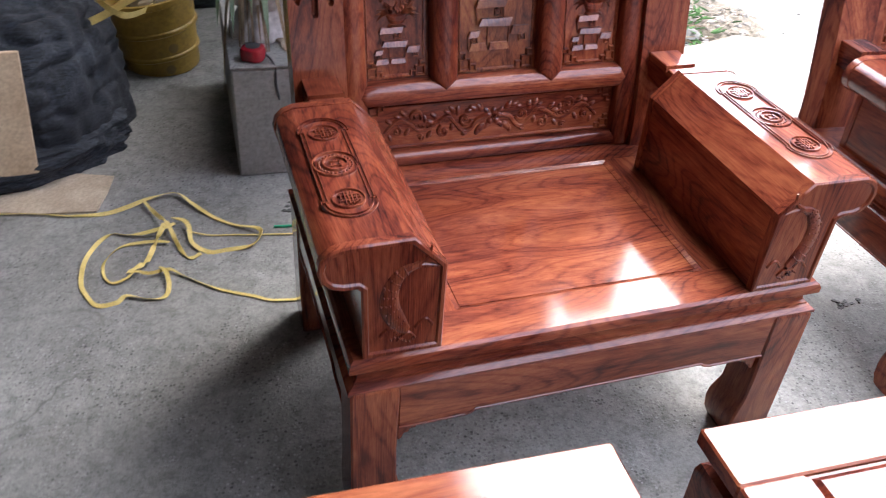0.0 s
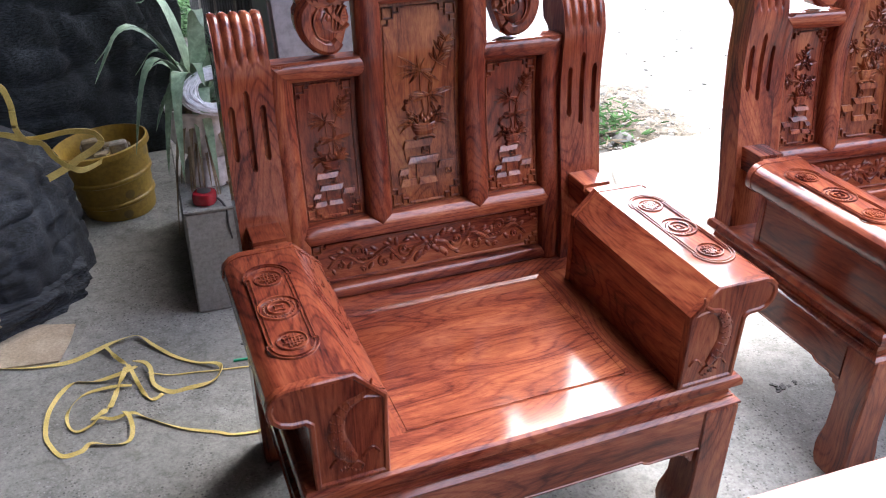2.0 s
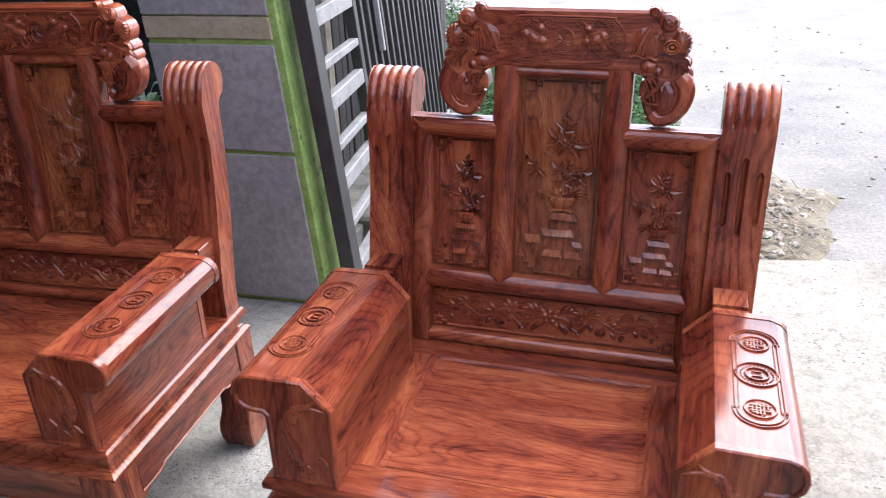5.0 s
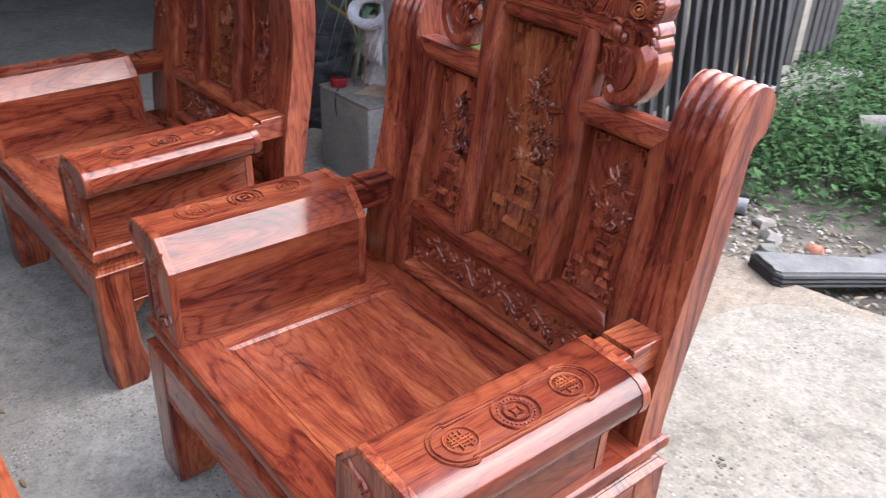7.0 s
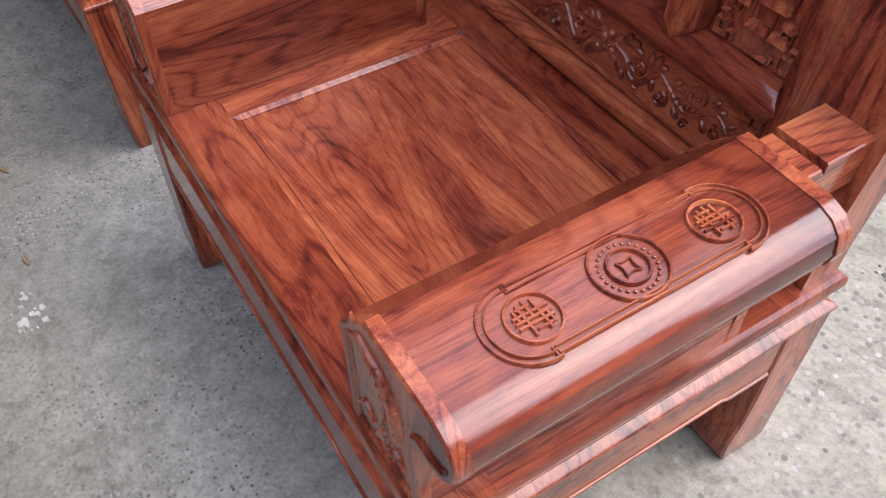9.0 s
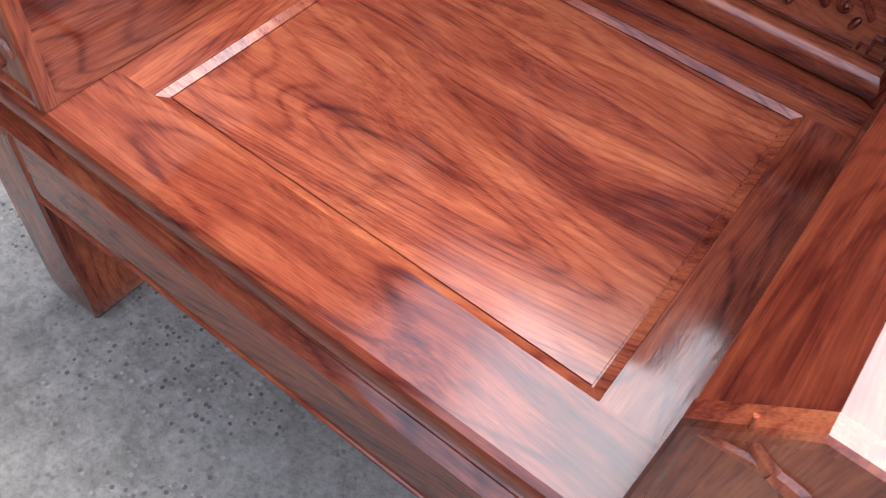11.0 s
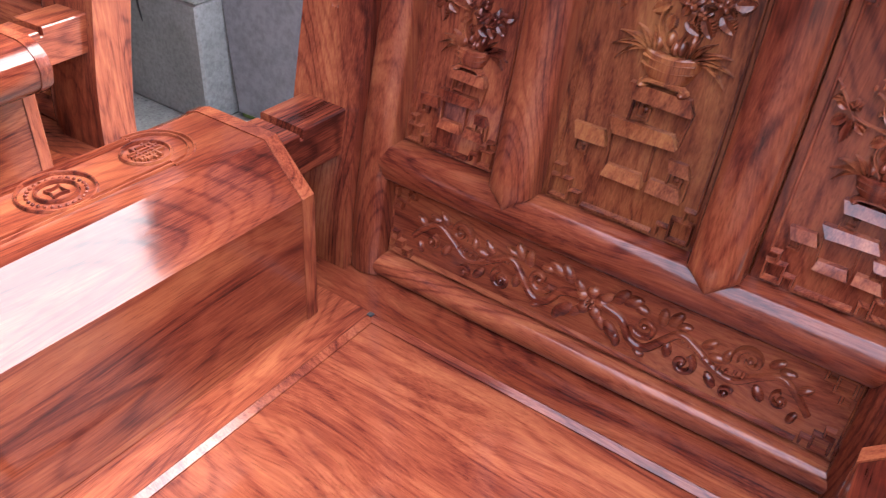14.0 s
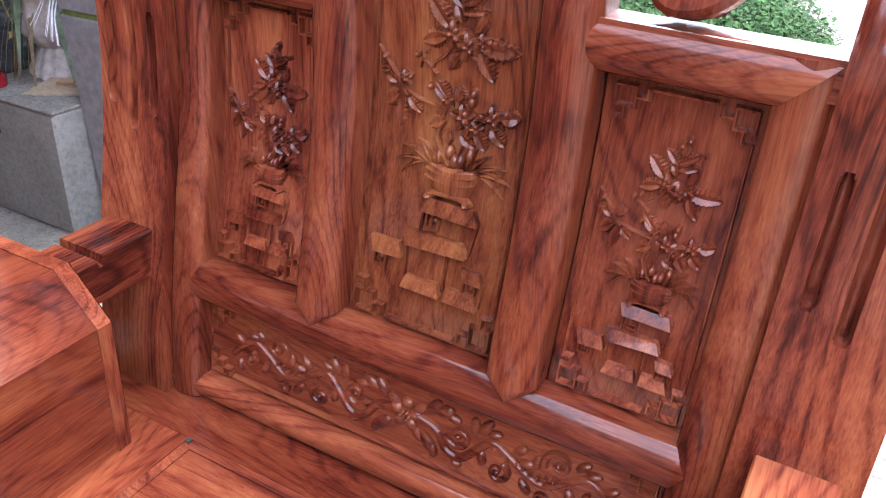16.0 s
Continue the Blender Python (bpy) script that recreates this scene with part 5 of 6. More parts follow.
def carved_armchair(at, plant, label, knot):
    chair = thing("carved_armchair", label, "armchair", "carved armchairs", at=at)
    for sx in (-1, 1):
        for fy in (-1, 1):
            leg(chair, sx, fy)
        back_post(chair, sx)
        armrest(chair, sx, knot and sx < 0)
    for side in ("front", "back", "left", "right"):
        apron(chair, side)
    part("waist_moulding", rect_loft([(0.02, 0.366), (-0.004, 0.3705), (-0.004, 0.376), (0.001, 0.380), (0.010, 0.384), (0.010, 0.388), (0.016, 0.391), (0.018, 0.402), (0.014, 0.405), (0.012, 0.409), (0.020, 0.411), (0.03, 0.412)]), WOOD[0], chair, sharp=25)
    # seat: four boards round a raised panel
    x, y0, y1 = 0.259, 0.1165, 0.551
    for name, lo, hi, axis in (("front_board", (-HALF, FRONT, 0), (HALF, y0, 0), 0), ("rear_board", (-HALF, y1, 0), (HALF, BACK, 0), 0), ("side_board", (-HALF, y0, 0), (-x, y1, 0), 1), ("side_board", (x, y0, 0), (HALF, y1, 0), 1)):
        g = Geo()
        ins = [0.0 if abs(lo[0]) < HALF else 1, 1 if lo[1] == FRONT else 0, 1 if hi[0] == HALF else 0, 1 if hi[1] == BACK else 0]
        rings = []
        for i, z in ((0.012, 0.411), (0.004, 0.414), (0.0, 0.419), (0.0, 0.431), (0.003, 0.438), (0.009, SEAT)):
            a0, b0, a1, b1 = lo[0] + ins[0] * i, lo[1] + ins[1] * i, hi[0] - ins[2] * i, hi[1] - ins[3] * i
            rings.append([(a0, b0, z), (a1, b0, z), (a1, b1, z), (a0, b1, z)])
        g.loft(rings)
        part(name, g, WOOD[axis], chair, sharp=25)
    g = Geo()
    ring = lambda i, z: [(-x + i, y0 + i, z), (x - i, y0 + i, z), (x - i, y1 - i, z), (-x + i, y1 - i, z)]
    g.loft([ring(0.0004, 0.414), ring(0.0004, 0.4424), ring(0.0105, 0.4385), ring(0.0108, 0.4365), ring(0.0122, 0.4365), ring(0.0126, 0.4385)])
    part("seat_panel", g, WOOD[0], chair, sharp=20)
    # a dark gap where the panel has shrunk out of its corner
    g = Geo()
    g.box((-x - 0.001, y1 - 0.007, 0.4425), (-x + 0.007, y1 + 0.001, 0.4445), 0.001)
    part("corner_plug", g, BLACK_RUBBER, chair)
    back_panels(chair, plant)
    crest(chair)
    return chair


def tilted(x, y, z, turn, ax, ay):
    """A pose on an uneven floor: ax and ay, the rise along the chair's width and depth."""
    return pose(x, y, z, 0, 0, turn) @ pose(0, 0.35, 0, math.degrees(ay), -math.degrees(ax), 0) @ pose(0, -0.35, 0)


carved_armchair(tilted(-1.308, -0.004, -0.006, 1.96, 0.0117, 0.0135), bamboo, "carved red rosewood armchair with bamboo panels on the cement floor", False)
carved_armchair(tilted(0, 0, 0.003, 0, -0.0123, -0.0079), peony, "carved red rosewood armchair with peony panels and a crest", True)

# ---- tables in front of the chairs ----
def low_table(x0, x1, y0, y1, top, label):
    t = thing("coffee_table", label, "table", "low tables before the chairs", at=pose((x0 + x1) / 2, (y0 + y1) / 2, 0))
    hx, hy = (x1 - x0) / 2, (y1 - y0) / 2
    f = 0.10
    for name, lo, hi, axis in (("top_board", (-hx, hy - f), (hx, hy), 0), ("top_board", (-hx, -hy), (hx, -hy + f), 0), ("top_board", (-hx, -hy + f), (-hx + f, hy - f), 1), ("top_board", (hx - f, -hy + f), (hx, hy - f), 1)):
        g = Geo()
        g.box((*lo, top - 0.028), (*hi, top), 0.003)
        part(name, g, WOOD[axis], t)
    g = Geo()
    ring = lambda i, z: [(-hx + f + i, -hy + f + i, z), (hx - f - i, -hy + f + i, z), (hx - f - i, hy - f - i, z), (-hx + f + i, hy - f - i, z)]
    g.loft([ring(0.001, top - 0.03), ring(0.001, top - 0.006), ring(0.006, top - 0.006), ring(0.014, top - 0.001), ring(0.017, top - 0.0005)])
    part("top_panel", g, WOOD[0], t, sharp=20)
    g = Geo()
    ring = lambda i, z: [(-hx + i, -hy + i, z), (hx - i, -hy + i, z), (hx - i, hy - i, z), (-hx + i, hy - i, z)]
    g.loft([ring(0.012, top - 0.028), ring(0.02, top - 0.034), ring(0.028, top - 0.04), ring(0.028, top - 0.055), ring(0.012, top - 0.062), ring(0.008, top - 0.075), ring(0.008, top - 0.16), ring(0.03, top - 0.163)])
    part("apron", g, WOOD[0], t, sharp=30)
    for sx in (-1, 1):
        for sy in (-1, 1):
            g, rings = Geo(), []
            for z, s, o in ((0, 0.06, 0.03), (0.01, 0.07, 0.02), (0.05, 0.085, 0.01), (0.10, 0.08, 0.002), (0.2, 0.085, 0.0), (top - 0.16, 0.09, 0.006)):
                a, b = o, o + s
                rings.append([(sx * (hx - p), sy * (hy - q), z) for p, q in ((a + 0.004, a), (b, a), (b, b), (a, b), (a, a + 0.004))])
            g.loft(rings)
            part("leg", g, WOOD[2], t)
    return t


low_table(-1.364, 0.44, -1.05, -0.349, 0.557, "long red rosewood coffee table with a glossy panelled top")
low_table(-1.95, -1.495, -0.80, -0.344, 0.557, "small red rosewood side table with a glossy panelled top")

# ---- by the back wall: plinth, pot, plant, bucket, nets, straps ----
plinth = thing("plinth", "grey plastered concrete block with a worn top", "plinth")
g = Geo()
g.box((-1.900, 1.342, 0), (-1.520, 2.06, 0.362), 0.006)
part("block", g, BOX_CONCRETE, plinth)
g = Geo()
g.box((-1.902, 1.340, 0.362), (-1.518, 2.062, 0.372), 0.004)
part("top_screed", g, CEMENT, plinth)

pot = thing("planter", "dirty white fluted ceramic planter on the concrete block", "planter", at=pose(-1.785, 1.61, 0.372))
g = Geo()
flute = lambda q, k: 1 + (0.035 if k > 1 else 0.05) * math.cos(q * 14)
turned(g, [(0.098, 0.0), (0.100, 0.012), (0.086, 0.045), (0.068, 0.078), (0.066, 0.086), (0.070, 0.092), (0.092, 0.110), (0.110, 0.14), (0.116, 0.185), (0.112, 0.222), (0.120, 0.242), (0.128, 0.252), (0.128, 0.259), (0.112, 0.256), (0.106, 0.235)], (0, 0, 0), 84, flute)
part("bowl", g, CERAMIC, pot)
g = Geo()
turned(g, [(0.108, 0.215), (0.106, 0.238), (0.06, 0.246), (0.01, 0.248)], (0, 0, 0), 28)
part("potting_soil", g, SOIL, pot)

plant = thing("potted_plant", "strap-leaved green plant with dry leaves in the planter", "plant", at=pose(-1.785, 1.61, 0.61))
r2 = random.Random(21)


def strap_leaf(turn, reach, rise, drop, width, mat, name):
    g, rows = Geo(), []
    for i in range(13):
        u = i / 12
        rr, zz = reach * u, rise * math.sin(min(1, u * 1.15) * math.pi * 0.62) - drop * u**3
        w = width * (0.55 + 0.45 * math.sin(math.pi * min(1, u + 0.25))) * (1 - u**6)
        c, s = math.cos(turn + 0.25 * u), math.sin(turn + 0.25 * u)
        rows.append([(c * rr - s * v * w, s * rr + c * v * w, zz - abs(v) * -0.004 + (0.0 if k < 3 else -0.0015)) for k, v in enumerate((-0.5, 0, 0.5, 0.5, 0, -0.5))])
    g.loft(rows)
    part(name, g, mat, plant)


for k in range(13):
    strap_leaf(k * 2.4 + r2.uniform(-0.3, 0.3), r2.uniform(0.12, 0.24), r2.uniform(0.10, 0.26), r2.uniform(0.05, 0.26), r2.uniform(0.034, 0.046), POT_LEAF, "leaf")
for q, a, b, c, w in ((-1.75, 0.16, 0.14, 0.34, 0.052), (-2.5, 0.22, 0.16, 0.30, 0.046), (-2.9, 0.34, 0.34, 0.16, 0.044), (-0.45, 0.20, 0.10, 0.34, 0.046), (-2.2, 0.26, 0.22, 0.36, 0.050), (2.6, 0.16, 0.36, 0.0, 0.05), (-0.8, 0.19, 0.08, 0.32, 0.044), (3.0, 0.30, 0.30, 0.1, 0.044), (-2.65, 0.30, 0.26, 0.3, 0.04), (-1.5, 0.10, 0.34, 0.04, 0.046)):
    strap_leaf(q, a, b, c, w * 1.2, POT_LEAF, "leaf")
for k in range(16):
    strap_leaf(-2.3 + r2.uniform(-1.0, 0.9), r2.uniform(0.12, 0.19), 0.04, r2.uniform(0.24, 0.44), r2.uniform(0.012, 0.028), DRY_LEAF, "dry_leaf")

coil = thing("cord_coil", "loose coil of white nylon cord lying over the planter", "cord", at=pose(-1.735, 1.50, 0.70, 55, -4, 12))
for k in range(70):
    g = Geo()
    a, b = 0.098 * r2.uniform(0.72, 1.22), 0.062 * r2.uniform(0.66, 1.25)
    turn, dx, lift = r2.uniform(0, 6.28), r2.uniform(-0.008, 0.008), r2.uniform(-0.012, 0.012)
    reach = r2.uniform(4.6, 6.2)
    tube(g, [(dx + a * math.cos(turn + q), b * math.sin(turn + q), lift + 0.006 * math.sin(2 * q + k)) for q in np.linspace(0, reach, 24)], 0.0019, 4)
    part("strand", g, WHITE_CORD, coil)
for k in range(9):
    g = Geo()
    o = r2.uniform(-0.03, 0.03)
    tube(g, smooth_line([(0.05 + o, -0.04, 0.0), (0.105 + o, -0.07, 0.01), (0.125 + o, -0.12 - o, 0.02), (0.11 + 2 * o, -0.19 - o, 0.0)], 5), 0.0011, 4)
    part("strand", g, WHITE_CORD, coil)

tape = thing("tape_measure", "red plastic tape measure with a black wrist strap", "tape measure", at=pose(-1.828, 1.396, 0.372, 0, 0, 20))
g = Geo()
turned(g, [(0.030, 0.0), (0.036, 0.003), (0.038, 0.010), (0.038, 0.030), (0.034, 0.038), (0.026, 0.041), (0.005, 0.0415)], (0, 0, 0), 28, lambda q, k: 1 + 0.05 * math.cos(4 * q))
part("case", g, RED_PLASTIC, tape)
g = Geo()
turned(g, [(0.022, 0.038), (0.022, 0.0425), (0.018, 0.0445), (0.004, 0.0448)], (0, 0, 0), 20)
part("dial", g, BLACK_RUBBER, tape)
g = Geo()
tube(g, smooth_line([(0.03, -0.02, 0.016), (0.035, -0.045, 0.010), (0.037, -0.068, -0.01), (0.036, -0.072, -0.06), (0.044, -0.071, -0.112)], 5), 0.0035, 7)
part("wrist_strap", g, BLACK_RUBBER, tape)

card = thing("cardboard_sheet", "torn brown cardboard sheet with wood scraps on it", "cardboard", at=pose(-1.652, 1.48, 0.375, 3, -4, 24))
g = Geo()
prism(g, wobble([(-0.09, -0.06), (0.11, -0.05), (0.12, 0.07), (-0.07, 0.08)], 0.006, 40, 6), 0.0, 0.007, flat, 0.001)
part("sheet", g, CARD, card)
for k in range(6):
    g = Geo()
    a, b = r2.uniform(-0.02, 0.09), r2.uniform(-0.01, 0.06)
    prism(g, wobble([(a, b), (a + 0.05, b - 0.006), (a + 0.055, b + 0.012), (a + 0.006, b + 0.016)], 0.003, 60, k), 0.006 + 0.004 * (k % 2), 0.014 + 0.004 * (k % 2), flat, 0.001)
    part("wood_chip", g, BOARD, card)

bucket = thing("bucket", "dirty yellow ribbed plastic bucket full of scraps", "bucket", at=pose(-2.125, 2.27, -0.01, 0, -7, 0) @ Matrix.Scale(1.1, 4))
g = Geo()
turned(g, [(0.122, 0.0), (0.126, 0.01), (0.131, 0.06), (0.139, 0.066), (0.139, 0.075), (0.134, 0.08), (0.142, 0.15), (0.151, 0.156), (0.151, 0.166), (0.146, 0.171), (0.155, 0.25), (0.168, 0.255), (0.168, 0.275), (0.160, 0.278), (0.150, 0.25), (0.146, 0.19)], (0, 0, 0), 44)
part("shell", g, YELLOW_PLASTIC, bucket)
for k in range(14):
    g = Geo()
    a, b = r2.uniform(-0.08, 0.08), r2.uniform(-0.08, 0.08)
    g.box((a - 0.03, b - 0.02, 0.17), (a + 0.03, b + 0.02, 0.22 + r2.uniform(0, 0.08)), 0.006)
    part("scrap", g, DRY_LEAF if k % 2 else TIMBER, bucket)


def net_heap(at, sx, sy, sz, seed, label, drape=9, bulge=0.6):
    """A draped heap of netting: slack folds running down, creased across."""
    g, rows, n, m = Geo(), [], 90, 150
    off = Vector((seed, seed * 0.7, 0))
    for i in range(n + 1):
        e = i / n * math.pi / 2
        row = []
        for j in range(m):
            q = j / m * 2 * math.pi
            d = Vector((math.cos(q) * math.cos(e), math.sin(q) * math.cos(e), math.sin(e)))
            w = math.cos(e) ** bulge
            f = 1 + 0.16 * noise.noise(d * 1.6 + off) + 0.05 * noise.noise(d * 3.5 + off)
            f -= 0.035 * (1 - min(1, abs(noise.noise(d * 2.3 - off)) * 5)) ** 2
            f -= 0.04 * (1 - min(1, abs(noise.noise(Vector((d.x * 2.2, d.y * 2.2, d.z * 8)) + off * 2)) * 4)) ** 2
            run = math.sin(q * drape + 5 * noise.noise(d * 1.8 + off))
            f += 0.035 * (1 - abs(run)) * w + 0.008 * noise.noise(d * 13)
            row.append((math.cos(q) * w * sx * f, math.sin(q) * w * sy * f, d.z * sz * (0.5 + 0.5 * f)))
        rows.append(row)
    g.loft(rows, (True, True))
    ob = part("netting", g, NET, sharp=80)
    ob.matrix_world = at
    return tagged(ob, label, "net", "heaps of black netting")


net_heap(pose(-2.62, 1.86, 0, 0, 0, 10), 0.39, 0.46, 0.52, 1.7, "heap of black shade netting on the floor", 9, 0.5)
net_heap(pose(-2.72, 1.55, 0, 0, 0, 12), 0.50, 0.25, 0.16, 4.2, "low fold of black shade netting on the floor", 7, 0.7)
net_heap(pose(-2.95, 3.1, 0, 0, 0, 5), 1.15, 0.60, 1.45, 7.9, "tall heap of black netting against the wall", 13, 0.5)

g = Geo()
g.box((-0.13, -0.012, -0.19), (0.09, 0.012, 0.17), 0.003)
ob = tagged(part("board", g, BOARD), "raw pale board leaning on the netting", "board")
ob.matrix_world = pose(-2.565, 1.395, 0.245, -12, 4, 12)
g = Geo()
prism(g, wobble([(-2.95, 1.24), (-2.60, 1.245), (-2.32, 1.205), (-2.28, 1.40), (-2.6, 1.50), (-2.95, 1.50)], 0.01, 6, 2), 0.0, 0.006, flat, 0.001)
tagged(part("cardboard_piece", g, CARD), "flat grey cardboard piece on the floor by the netting", "cardboard")


def strap(points, width, label, lean=None, name="yellow_strap"):
    g = Geo()
    ribbon(g, smooth_line(points, 7), width, 0.0014, lean)
    return tagged(part(name, g, YELLOW_STRAP, sharp=60), label, "strap", "yellow packing straps")


twist = lambda u: 0.9 * math.sin(u * 23) * math.sin(u * 7)
Z = 0.003
strap([(-3.0, 1.22, Z), (-2.58, 1.236, Z), (-2.40, 1.196, Z), (-2.30, 1.189, Z), (-2.235, 1.208, 0.008), (-2.164, 1.243, 0.012), (-2.095, 1.257, 0.012), (-2.051, 1.195, 0.010), (-1.996, 1.124, Z), (-1.935, 1.069, Z), (-1.874, 1.026, 0.015), (-1.866, 0.991, 0.015), (-1.896, 0.953, 0.008), (-1.959, 0.949, Z), (-2.012, 0.947, Z), (-2.056, 0.990, 0.010), (-2.062, 1.059, 0.018), (-2.077, 1.090, 0.022), (-2.108, 1.114, 0.018)], 0.013, "yellow packing strap tangled on the cement floor", twist)
strap([(-2.188, 1.225, 0.012), (-2.163, 1.165, 0.016), (-2.132, 1.100, 0.024), (-2.120, 1.078, 0.024), (-2.102, 1.018, 0.012), (-2.080, 0.951, Z), (-2.058, 0.928, Z), (-2.035, 0.946, Z)], 0.012, "short bent yellow strap crossing the tangle on the floor", twist)
strap([(-2.101, 1.083, 0.018), (-2.132, 1.060, 0.022), (-2.193, 1.059, 0.010), (-2.239, 1.070, Z), (-2.276, 1.079, Z), (-2.311, 1.036, Z), (-2.335, 0.953, 0.008), (-2.339, 0.867, Z), (-2.323, 0.812, Z), (-2.294, 0.765, Z), (-2.249, 0.768, Z), (-2.223, 0.786, 0.008), (-2.174, 0.770, Z), (-2.133, 0.769, Z), (-2.119, 0.802, 0.010), (-2.125, 0.856, 0.016), (-2.140, 0.884, 0.016)], 0.012, "twisted yellow packing strap looped on the cement floor", twist)
strap([(-2.117, 1.006, 0.008), (-2.162, 1.015, 0.010), (-2.237, 1.017, Z), (-2.272, 0.980, Z), (-2.288, 0.932, Z), (-2.282, 0.880, Z), (-2.260, 0.852, Z), (-2.225, 0.858, 0.010), (-2.204, 0.878, 0.014), (-2.168, 0.867, 0.012), (-2.118, 0.875, 0.012), (-2.082, 0.851, Z), (-1.998, 0.779, Z), (-1.908, 0.731, Z), (-1.853, 0.704, Z), (-1.70, 0.690, Z)], 0.009, "thin yellow strap end trailing over the cement floor", twist)
strap([(-2.128, 1.080, 0.024), (-2.155, 0.986, 0.018), (-2.173, 0.923, 0.014), (-2.190, 0.901, 0.016), (-2.221, 0.869, 0.018)], 0.014, "folded yellow strap hanging through the tangle", twist)
strap([(-2.070, 1.049, 0.012), (-2.009, 1.029, Z), (-1.931, 1.018, Z), (-1.868, 1.007, Z), (-1.60, 0.975, Z)], 0.005, "thin end of yellow strap on the cement floor")
strap([(-2.62, 1.80, 0.58), (-2.50, 1.77, 0.55), (-2.408, 1.78, 0.527), (-2.362, 1.80, 0.50), (-2.31, 1.80, 0.497), (-2.221, 1.80, 0.509), (-2.151, 1.80, 0.50), (-2.124, 1.80, 0.468), (-2.142, 1.80, 0.443), (-2.201, 1.80, 0.411), (-2.245, 1.80, 0.383), (-2.338, 1.79, 0.343), (-2.412, 1.77, 0.326), (-2.52, 1.72, 0.36)], 0.024, "yellow packing strap draped over netting and bucket", lambda u: 1.1)
strap([(-2.46, 1.82, 0.76), (-2.40, 1.79, 0.70), (-2.379, 1.79, 0.666), (-2.37, 1.79, 0.609), (-2.371, 1.79, 0.533), (-2.344, 1.79, 0.493), (-2.303, 1.785, 0.481), (-2.277, 1.785, 0.429), (-2.239, 1.785, 0.391), (-2.20, 1.82, 0.36), (-2.16, 2.05, 0.29), (-2.13, 2.20, 0.26)], 0.022, "loop of yellow packing strap standing over the netting", lambda u: 1.2)

g = Geo()
tube(g, [(-1.825, 1.040, 0.004), (-1.70, 1.028, 0.004)], 0.0042, 8)
tagged(part("drinking_straw", g, GREEN_PLASTIC), "green plastic straw on the cement floor", "straw")
for k, (x, y, q) in enumerate(((-0.95, -0.26, 0.4), (-0.64, -0.28, 0.1), (-0.78, 0.6, 1.0), (-0.72, 1.02, 0.2))):
    g = Geo()
    leaf(g, 0, 0, 0.035, 0.014, q, 0.006, lambda a, b, d: (x + a, y + b, 0.003 + d))
    tagged(part("dry_leaf", g, DRY_LEAF), "small curled dry leaf on the cement floor", "leaf", "dry leaves on the floor")

def splash(x, y, r, count, mat, name, label, seed, z=0.0005):
    """Dried spots of paint or oil: ragged flat films on the floor."""
    q, g = random.Random(seed), Geo()
    for k in range(count):
        turn, far = q.uniform(0, 6.28), r * q.random() ** 0.7
        s = r * q.uniform(0.04, 0.17) * (1.5 if k == 0 else 1)
        zk = z + 0.0002 * k
        cx, cy, n = x + math.cos(turn) * far, y + math.sin(turn) * far * 0.7, 14
        ring = [(cx + math.cos(i * math.tau / n) * s * q.uniform(0.6, 1.25), cy + math.sin(i * math.tau / n) * s * q.uniform(0.45, 0.95)) for i in range(n)]
        g.loft([[(a, b, z - 0.002) for a, b in ring], [(cx + (a - cx) * 0.94, cy + (b - cy) * 0.94, zk + 0.0008) for a, b in ring]])
    tagged(part(name, g, mat, smooth=False), label, "stain", kind="stuff")


splash(-0.486, -0.308, 0.055, 22, PAINT_SPLASH, "paint_splash", "dried white paint spots on the cement floor", 3)
splash(-0.317, 0.407, 0.05, 14, OIL_STAIN, "oil_stain", "dark oil stain on the cement floor", 5)
splash(-1.742, 1.150, 0.06, 10, OIL_STAIN, "damp_stain", "dark damp stain on the cement floor", 8)
splash(0.368, 1.139, 0.05, 10, OIL_STAIN, "mud_print", "dark muddy print on the pale concrete apron", 9, 0.0055)

# ---- on the soil: weeds, stones, pipe, log, rubber tube ----
BED = [(-1.02, 2.25), (-0.2, 2.2), (0.3, 2.45), (0.38, 3.0), (0.25, 4.2), (0.05, 5.4), (-0.5, 6.9), (-2.6, 8.8), (-2.2, 5.5), (-1.35, 4.4), (-1.15, 3.2)]


def in_bed(x, y):
    hit, n = False, len(BED)
    for i in range(n):
        (x1, y1), (x2, y2) = BED[i], BED[(i + 1) % n]
        if (y1 > y) != (y2 > y) and x < (x2 - x1) * (y - y1) / (y2 - y1) + x1:
            hit = not hit
    return hit


def thick(x, y):
    return noise.noise(Vector((x * 1.5, y * 1.5, 0))) * 0.45 + min(1.0, max(-0.6, (y - 2.75) * 1.1)) + 0.25 * min(0, x + 0.6) - 2.2 * max(0, x - 0.02)


